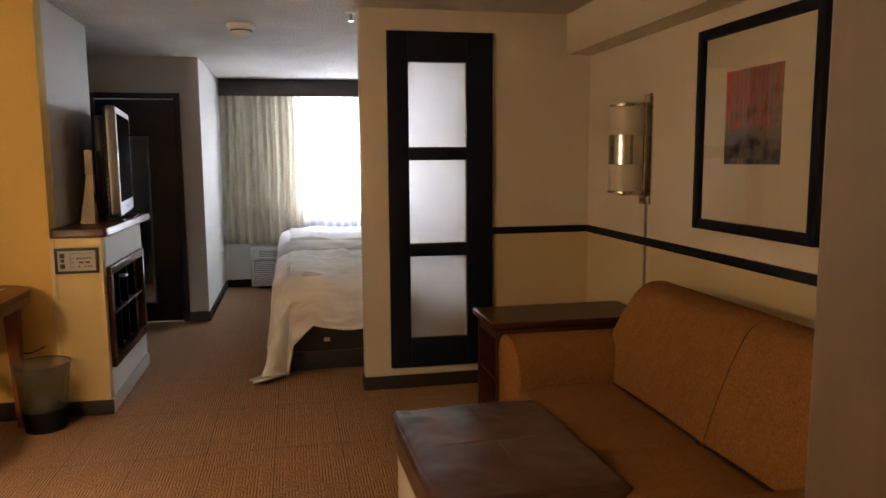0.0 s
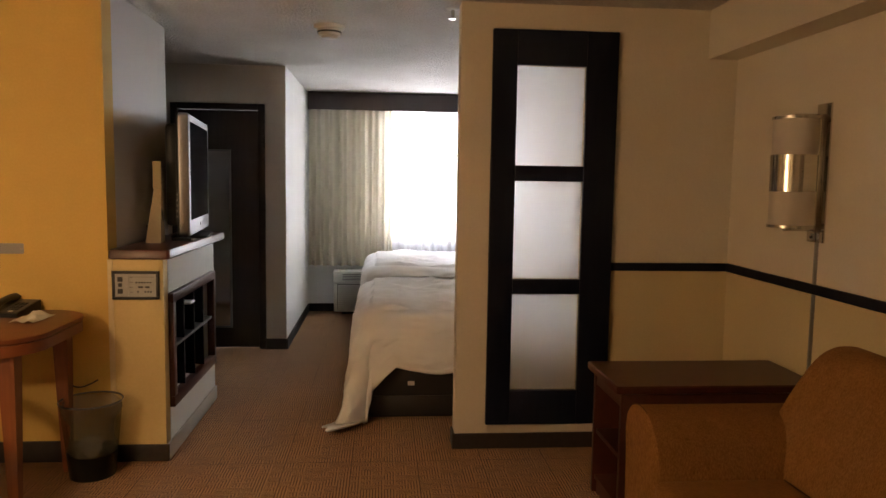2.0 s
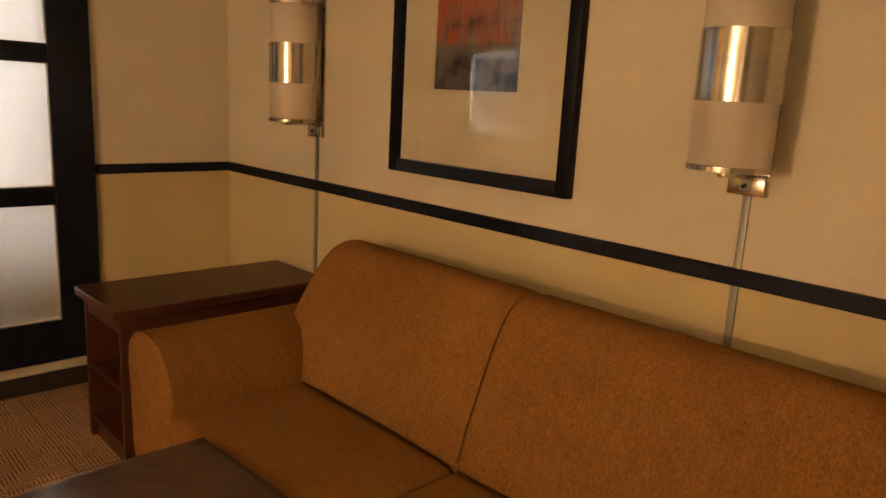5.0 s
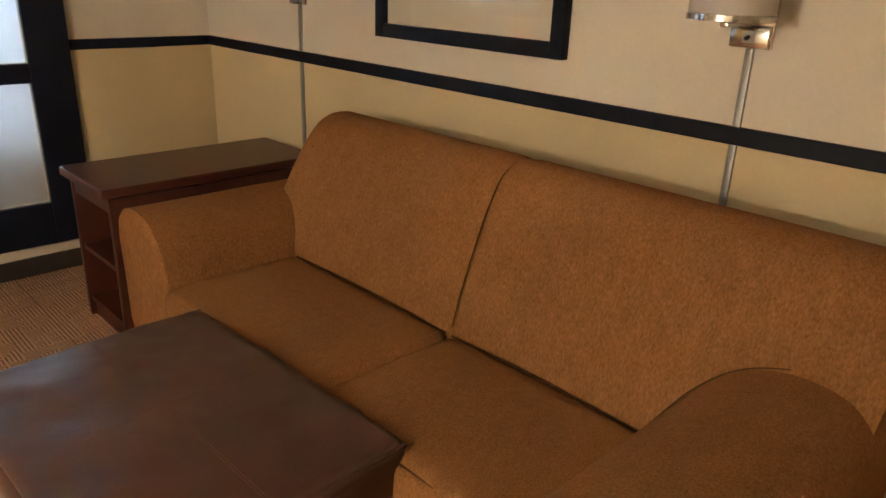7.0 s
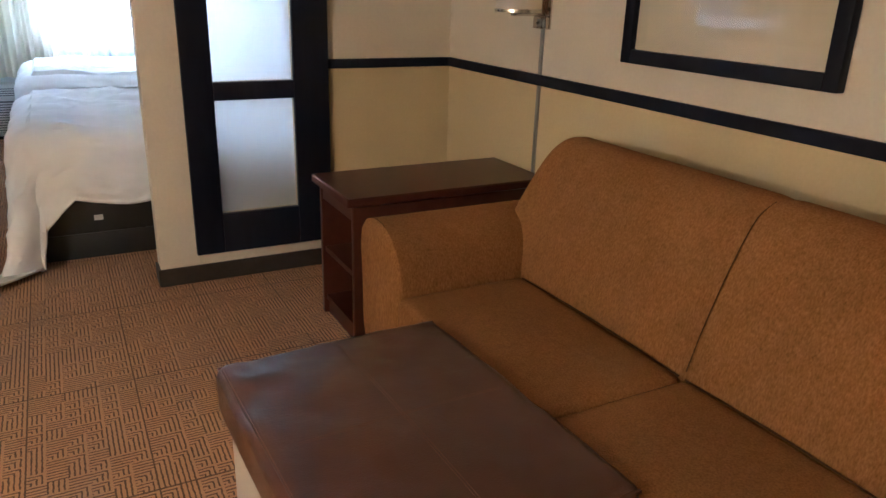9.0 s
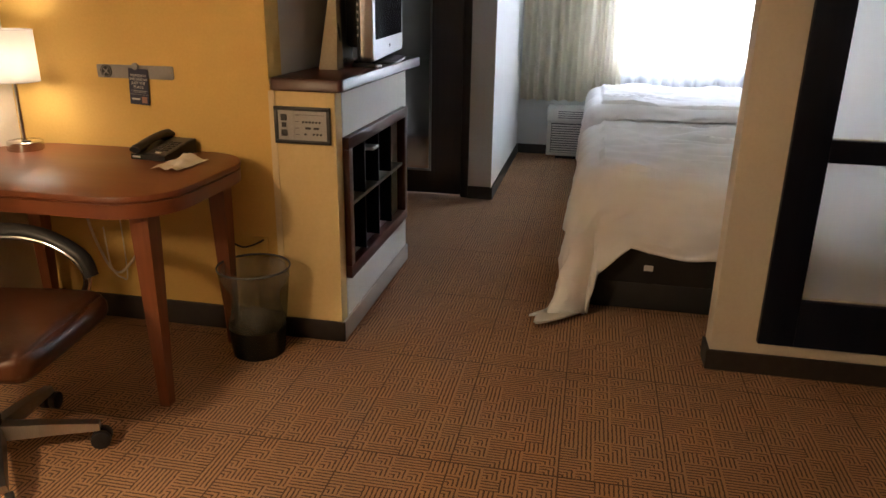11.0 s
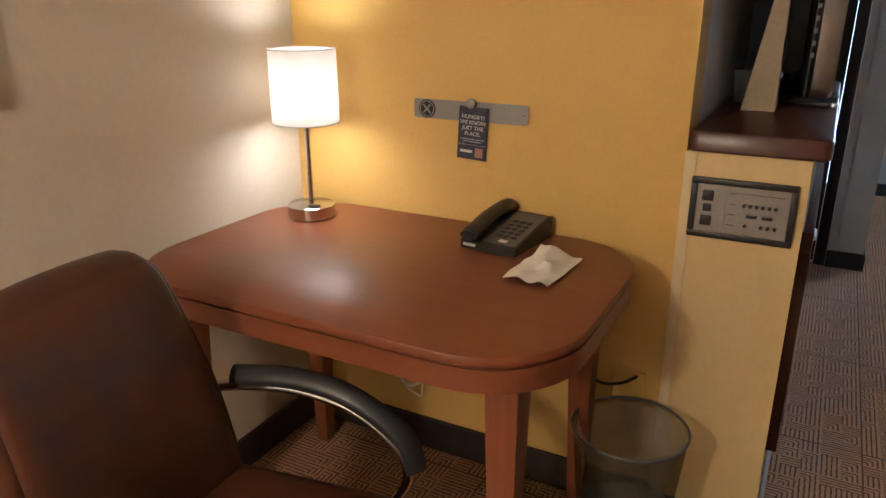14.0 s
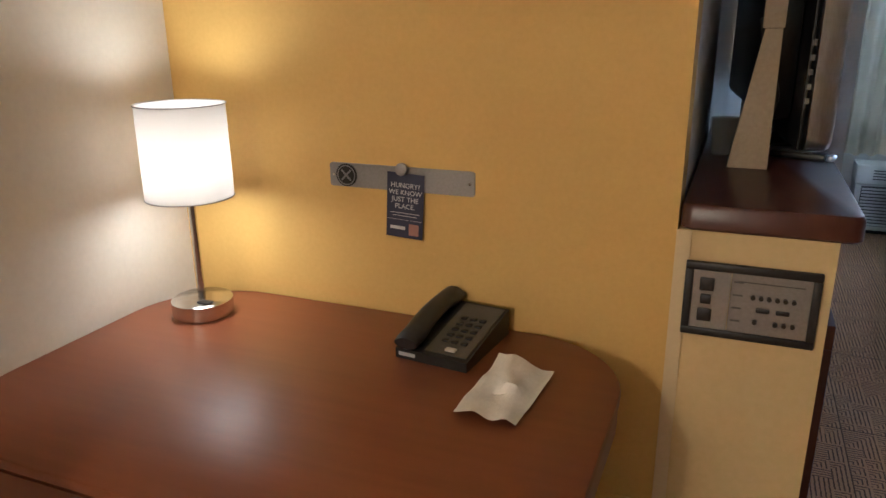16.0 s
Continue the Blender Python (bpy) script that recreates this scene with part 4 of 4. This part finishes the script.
part("cable", tube(((0.02, -0.008, 0.05), (-0.01, -0.03, 0.035), (-0.06, -0.03, 0.02), (-0.11, -0.02, 0.03)), 0.004, 6), BLACK, ol, "short black cable")

# picture frames
def framed(name, w, h, m, label):
    t = new(name)
    t.matrix_world = m
    tagged(t, label, "picture")
    e = 0.045
    for a in ((0, e, 0, h), (w - e, w, 0, h), (e, w - e, 0, e), (e, w - e, h - e, h)):
        part("frame", box(a[0], a[1], -0.032, 0, a[2], a[3], 0.004), DARK, t)
    part("mat_board", box(e, w - e, -0.010, -0.002, e, h - e), MATBOARD, t)
    return t


p1 = framed("picture_frame", 0.807, 0.88, pose(XR, 3.42, 1.087, 0, 0, -90), "black-framed abstract woodland print under glass")
a1 = part("artwork", box(0.208, 0.575, -0.013, -0.0105, 0.292, 0.68), ART, p1, "orange and grey abstract print")
pane_of(sheet(0.045, 0.762, -0.02, 0.045, 0.835), p1)
p2 = framed("picture_frame", 0.80, 0.85, pose(XL, 2.90, 1.137, 0, 0, 90), "black-framed print on the wall by the desk")
part("artwork", box(0.22, 0.58, -0.013, -0.0105, 0.28, 0.66), ART, p2, "muted abstract print")
pane_of(sheet(0.045, 0.755, -0.02, 0.045, 0.805), p2)


# ---- sconces ----
def sconce():
    t = thing("wall_sconce", XR, 3.920, 1.165, "unlit nickel wall sconce with white half-drum shade", "sconce", "sconces over the sofa")
    part("back_plate", box(-0.008, 0, -0.047, 0.047, 0, 0.575, 0.002), CHROME, t)
    part("side_bar", box(-0.03, -0.0085, -0.012, 0.012, 0.05, 0.53, 0.002), CHROME, t)
    sh = part("shade", spin(((0.088, 0.075), (0.088, 0.505), (0.085, 0.505), (0.085, 0.075), (0.088, 0.075)), 44, cx=-0.125), OPAL, t, "white fabric drum shade")
    part("band", spin(((0.0905, 0.211), (0.0905, 0.362), (0.0885, 0.362), (0.0885, 0.211), (0.0905, 0.211)), 44, cx=-0.125), CHROME, sh, "polished nickel band")
    for z in (0.062, 0.506):
        part("rim", spin(((0.060, z), (0.092, z), (0.092, z + 0.012), (0.060, z + 0.012), (0.060, z)), 44, cx=-0.125), CHROME, t)
    for z in (0.048, 0.519):
        part("arm", box(-0.155, -0.009, -0.009, 0.009, z, z + 0.012, 0.002), CHROME, t)
    sw = part("switch_box", box(-0.024, -0.0085, -0.044, 0.044, 0.002, 0.046, 0.002), CHROME, t)
    part("recess", box(-0.0265, -0.0245, -0.013, 0.013, 0.012, 0.038), PLATE, sw)
    part("switch", rod((-0.027, 0, 0.025), (-0.036, 0, 0.022), 0.005, seg=10), BLACK, sw)
    part("cord_cover", box(-0.009, 0, -0.009, 0.009, -1.06, -0.001, 0.001), PLATE, t, "nickel cord channel")
    return t


s1 = sconce()
copy_thing(s1, pose(XR, 2.110, 1.165))


# ---- end table ----
et = thing("end_table", 1.515, 3.983, 0, "dark mahogany end table with open shelves", "end table")
part("top", slab(rounded(-0.437, 0.42, -0.207, 0.207, 0.006, 3), ((0.562, 0.004), (0.565, 0), (0.590, 0), (0.595, 0.004))), MAHOG, et)
for s in (-1, 1):
    part("side_panel", box(-0.41, 0.40, min(s * 0.19, s * 0.165), max(s * 0.19, s * 0.165), 0.0, 0.5615, 0.002), MAHOG, et)
part("back_panel", box(0.38, 0.40, -0.165, 0.165, 0.0, 0.5615), MAHOG, et)
part("apron", box(-0.405, -0.385, -0.165, 0.165, 0.50, 0.5615), MAHOG, et)
part("shelf", box(-0.40, 0.38, -0.165, 0.165, 0.275, 0.295), MAHOG, et)
part("shelf", box(-0.40, 0.38, -0.165, 0.165, 0.06, 0.08), MAHOG, et)
part("plinth", box(-0.39, -0.37, -0.165, 0.165, 0.0, 0.0595), MAHOG, et)


# ---- sofa ----
def softened(ring, times=2):
    """Rounds the corners of a closed outline."""
    for _ in range(times):
        ring = [tuple(a * k + b * (1 - k) for a, b in zip(p, q)) for p, q in zip(ring, ring[1:] + ring[:1]) for k in (0.78, 0.22)]
    return ring


def sofa():
    t = thing("sofa", 1.5, 2.62, 0, "brown chenille two-seat sofa against the wall", "sofa")
    ox, oy = 1.5, 2.62
    part("base", box(1.10 - ox, 1.90 - ox, 1.75 - oy, 3.50 - oy, 0.10, 0.27, 0.02), SOFA, t)
    for x, y in ((1.14, 1.80), (1.14, 3.44), (1.84, 1.80), (1.84, 3.44)):
        part("foot", rod((x - ox, y - oy, 0), (x - ox, y - oy, 0.0995), 0.022, 0.03, 12), DARK, t)
    for a, b in ((1.965, 2.553), (2.567, 3.28)):
        part("seat_cushion", cushion(1.045 - ox, 1.497 - ox, a - 0.003 - oy, b + 0.003 - oy, 0.272, 0.425, 0.026, 0.010), SOFA, t)
        part("piping", tube([(1.062 - ox, a + 0.03 - oy, 0.412), (1.052 - ox, (a + b) / 2 - oy, 0.418), (1.062 - ox, b - 0.03 - oy, 0.412)], 0.0024, 8), SEAM_GAP, t)
    # backrest: two upholstered halves that lean to the wall
    prof = ((1.50, 0.30), (1.495, 0.42), (1.535, 0.55), (1.585, 0.68), (1.63, 0.78), (1.665, 0.83), (1.71, 0.855), (1.76, 0.857), (1.81, 0.84), (1.85, 0.79), (1.87, 0.70), (1.88, 0.30))
    prof = softened(list(prof))
    cx_, cz_ = 1.70, 0.55
    for a, b, la, lb in ((1.61, 2.5562, 1, 0), (2.5568, 3.46, 0, 1)):
        rings = []
        n = 26
        for i in range(n + 1):
            u = i / n
            y = a + (b - a) * u
            end = min(u * (b - a), (1 - u) * (b - a))
            big = (u > 0.5 and lb) or (u < 0.5 and la)
            ins = max(0.0, 1 - end / 0.008) ** 2 * 0.004
            ring = []
            for x, z in prof:
                zz, yy, xx = z, y, x
                if big:
                    rise = max(0.0, (z - 0.42) / 0.44)
                    pull = (0.09 if lb else -0.03) * rise ** 1.6
                    yy = y - pull * u ** 3 if lb else y + pull * (1 - u) ** 3
                k = 1 - ins / 0.25
                ring.append((cx_ + (xx - cx_) * k - ox, yy - oy, cz_ + (zz - cz_) * k))
            rings.append(ring)
        part("backrest", loft(rings), SOFA, t)
    # arms flare outwards
    for s, y_in, y_out in ((1, 3.285, 3.62), (-1, 1.968, 1.585)):
        d = (y_out - y_in)
        front = 1.058 if s > 0 else 0.97
        prof2 = ((0.0, 0.10), (0.0, 0.36), (0.035, 0.45), (0.12, 0.53), (0.24, 0.588), (0.40, 0.626), (0.62, 0.642), (0.84, 0.632), (0.97, 0.59), (1.0, 0.52), (0.96, 0.42), (0.93, 0.10)) if s < 0 else ((0.0, 0.10), (0.0, 0.36), (0.03, 0.44), (0.12, 0.52), (0.27, 0.575), (0.45, 0.60), (0.68, 0.603), (0.88, 0.588), (0.98, 0.555), (1.0, 0.50), (0.96, 0.42), (0.93, 0.10))
        prof2 = softened(list(prof2))
        rings = []
        for x, k in ((front, 0.90), (front + 0.005, 0.96), (front + 0.014, 1.0), (1.2, 1.0), (1.4, 1.0), (1.6, 1.0), (1.75, 1.0), (1.84, 1.0), (1.86, 0.98)):
            rings.append([(x - ox, y_in + d * (0.5 + (u - 0.5) * k) - oy, 0.33 + (z - 0.33) * k) for u, z in prof2])
        arm = part("armrest", loft(rings), SOFA, t)
        part("seam_gap_line", tube([(front + 0.016 - ox, y_in + d * u - oy, z + 0.001) for u, z in ((0.05, 0.443), (0.16, 0.516), (0.33, 0.573), (0.50, 0.600), (0.70, 0.604), (0.88, 0.590))], 0.0014, 6), SEAM_GAP, arm)
    # Dark line drawn in for the shaded crease between arm and back.
    part("seam_gap_line", tube([(1.492 - ox, 1.978 - oy, 0.445), (1.523 - ox, 1.915 - oy, 0.545), (1.550 - ox, 1.845 - oy, 0.612), (1.572 - ox, 1.76 - oy, 0.643), (1.58 - ox, 1.68 - oy, 0.648)], 0.0016, 6), SEAM_GAP, t)
    # dark tubes where cushions, arms and back halves meet: seams and painted gap shade
    for a, b in ((1.975, 2.55), (2.572, 3.27)):
        part("seam_gap_line", tube([(1.490 - ox, a - oy, 0.421), (1.492 - ox, (a + b) / 2 - oy, 0.427), (1.490 - ox, b - oy, 0.421)], 0.0022, 6), SEAM_GAP, t)
    part("seam_gap_line", tube([(1.06 - ox, 2.56 - oy, 0.405), (1.25 - ox, 2.56 - oy, 0.409), (1.47 - ox, 2.56 - oy, 0.409)], 0.002, 6), SEAM_GAP, t)
    part("seam_gap_line", tube([(1.497 - ox, 2.5565 - oy, 0.44), (1.531 - ox, 2.5565 - oy, 0.55), (1.582 - ox, 2.5565 - oy, 0.68), (1.628 - ox, 2.5565 - oy, 0.775), (1.662 - ox, 2.5565 - oy, 0.822), (1.712 - ox, 2.5565 - oy, 0.848)], 0.0016, 6), SEAM_GAP, t)
    return t


sofa()

# ottoman
ot = thing("ottoman", 0.775, 2.645, 0, "dark brown leather ottoman with cream base", "ottoman", rz=2)
ot.scale = (1, 1, 1.035)
part("base", box(-0.275, 0.275, -0.385, 0.385, 0.05, 0.315, 0.015), OPAL, ot, "cream upholstered base")
for x in (-0.23, 0.23):
    for y in (-0.34, 0.34):
        part("foot", rod((x, y, 0), (x, y, 0.0495), 0.02, 0.025, 12), DARK, ot)
bm = cushion(-0.295, 0.295, -0.405, 0.405, 0.316, 0.44, 0.028, 0.010, 44)
for v in bm.verts:
    if v.co.z > 0.40:
        groove = min(abs(v.co.x), abs(v.co.y))
        v.co.z += (0.006 * noise.noise((v.co.x * 7, v.co.y * 7, 2)) + 0.003 * noise.noise((v.co.x * 17, v.co.y * 13, 5))) * min(1, groove / 0.05) + 0.0014 * min(1, groove / 0.03) * (1 - 3 * abs(noise.noise((v.co.x * 14 + v.co.y * 6, v.co.y * 15, 7))))
part("lid", bm, BROWNLEATHER, ot, "creased dark brown leather lid")
dome = [(k / 10, 1 - (1 - abs(k / 10)) ** (1 / 1.7)) for k in range(-10, 11)]
for o in (-0.003, 0.003):
    part("stitch_seam", tube([(e * 0.280, o, 0.4405 + 0.010 * (1 - u * u)) for e, u in dome], 0.0009, 6), STITCH, ot)
    part("stitch_seam", tube([(o, e * 0.390, 0.4405 + 0.010 * (1 - u * u)) for e, u in dome], 0.0009, 6), STITCH, ot)
part("stitch_seam", tube([(-0.284, e * 0.385, 0.4385) for e, u in dome], 0.0009, 6), STITCH, ot)
for s_ in (-1, 1):
    part("piping", tube([(-0.29, s_ * 0.398, 0.428), (0, s_ * 0.399, 0.429), (0.29, s_ * 0.398, 0.428)], 0.004, 8), BROWNLEATHER, ot)


# ---- office chair ----
ch = thing("office_chair", -1.60, 3.615, 0, "tan leather swivel chair with black arms", "office chair", rz=9)
bx = -0.05
for k in range(5):
    a = radians(18 + 72 * k)
    c, s = math.cos(a), math.sin(a)
    lg = part("base_leg", loft([[(bx + c * r - s * w, s * r + c * w, z0_), (bx + c * r + s * w, s * r - c * w, z0_), (bx + c * r + s * w * 0.7, s * r - c * w * 0.7, z1_), (bx + c * r - s * w * 0.7, s * r + c * w * 0.7, z1_)]
                                for r, w, z0_, z1_ in ((0.02, 0.03, 0.075, 0.12), (0.15, 0.024, 0.07, 0.105), (0.29, 0.017, 0.062, 0.084))]), SILVER, ch, "silver base leg")
    for o in (-0.016, 0.016):
        part("caster", rod((bx + c * 0.29 - s * (o - 0.011), s * 0.29 + c * (o - 0.011), 0.03), (bx + c * 0.29 - s * (o + 0.011), s * 0.29 + c * (o + 0.011), 0.03), 0.029, seg=18, bevel=0.004), BLACK, lg, "black caster")
part("gas_lift", rod((bx, 0, 0.08), (bx, 0, 0.34), 0.028), BLACK, ch)
part("mechanism", box(bx - 0.10, bx + 0.12, -0.08, 0.08, 0.335, 0.375, 0.01), BLACK, ch)
part("lever", rod((bx + 0.05, -0.08, 0.35), (bx + 0.07, -0.22, 0.34), 0.008), BLACK, ch)
part("seat", cushion(-0.235, 0.245, -0.225, 0.225, 0.376, 0.475, 0.045, 0.012, 14), TANLEATHER, ch, "padded leather seat")
bm = cushion(-0.05, 0.05, -0.215, 0.215, 0.0, 0.50, 0.045, 0.012, 14)
for v in bm.verts:
    v.co.x += 0.35 * v.co.y ** 2 * 1.2 - 0.26 * (v.co.z - 0.1) - 0.25 * (v.co.z - 0.2) ** 2
    v.co.y *= 1 - 0.10 * max(0, v.co.z - 0.25) / 0.25
bm.transform(Matrix.Translation((-0.225, 0, 0.40)))
part("backrest", bm, TANLEATHER, ch, "padded leather backrest")
for s in (-1, 1):
    pts = [(-0.30, s * 0.235, 0.585), (-0.21, s * 0.262, 0.607), (-0.08, s * 0.268, 0.620), (0.04, s * 0.268, 0.603), (0.130, s * 0.265, 0.548), (0.158, s * 0.262, 0.48), (0.12, s * 0.25, 0.41), (0.04, s * 0.20, 0.365)]
    ar = part("arm_loop", tube(pts, 0.013, 10, 0.7), BRIGHT, ch, "silver arm loop")
    part("arm_pad", tube([(p[0] + (0.016 if i > 2 else 0), p[1], p[2] + 0.021 - 0.006 * (i > 2)) for i, p in enumerate(pts[1:6])], 0.0215, 10, 0.5), BLACK, ar, "black padded armrest")


# ---- ceiling fixtures ----
sd = thing("smoke_detector", -0.17, 5.38, CEIL, "off-white round smoke detector on the ceiling", "smoke detector")
sd.scale = (1.2, 1.2, 1.25)
part("mount", spin(((0.0, -0.018), (0.072, -0.018), (0.076, -0.004), (0.076, -0.0005), (0.0, -0.0005)), 40), PLASTIC, sd)
part("cap", spin(((0.0, -0.058), (0.036, -0.058), (0.040, -0.050), (0.052, -0.046), (0.056, -0.024), (0.060, -0.0185), (0.0, -0.0185)), 40), PLASTIC, sd)
part("vent_ring", spin(((0.0575, -0.036), (0.0585, -0.036), (0.0585, -0.028), (0.0575, -0.028), (0.0575, -0.036)), 40), GREYPLASTIC, sd)
sp = thing("sprinkler", 0.50, 4.86, CEIL, "small chrome fire sprinkler at the partition", "sprinkler")
part("rose", spin(((0.0, -0.006), (0.03, -0.006), (0.034, -0.0005), (0.0, -0.0005)), 24), PLASTIC, sp)
part("head", rod((0, 0, -0.0065), (0, 0, -0.05), 0.009), CHROME, sp)
part("deflector", rod((0, 0, -0.05), (0, 0, -0.053), 0.018), CHROME, sp)
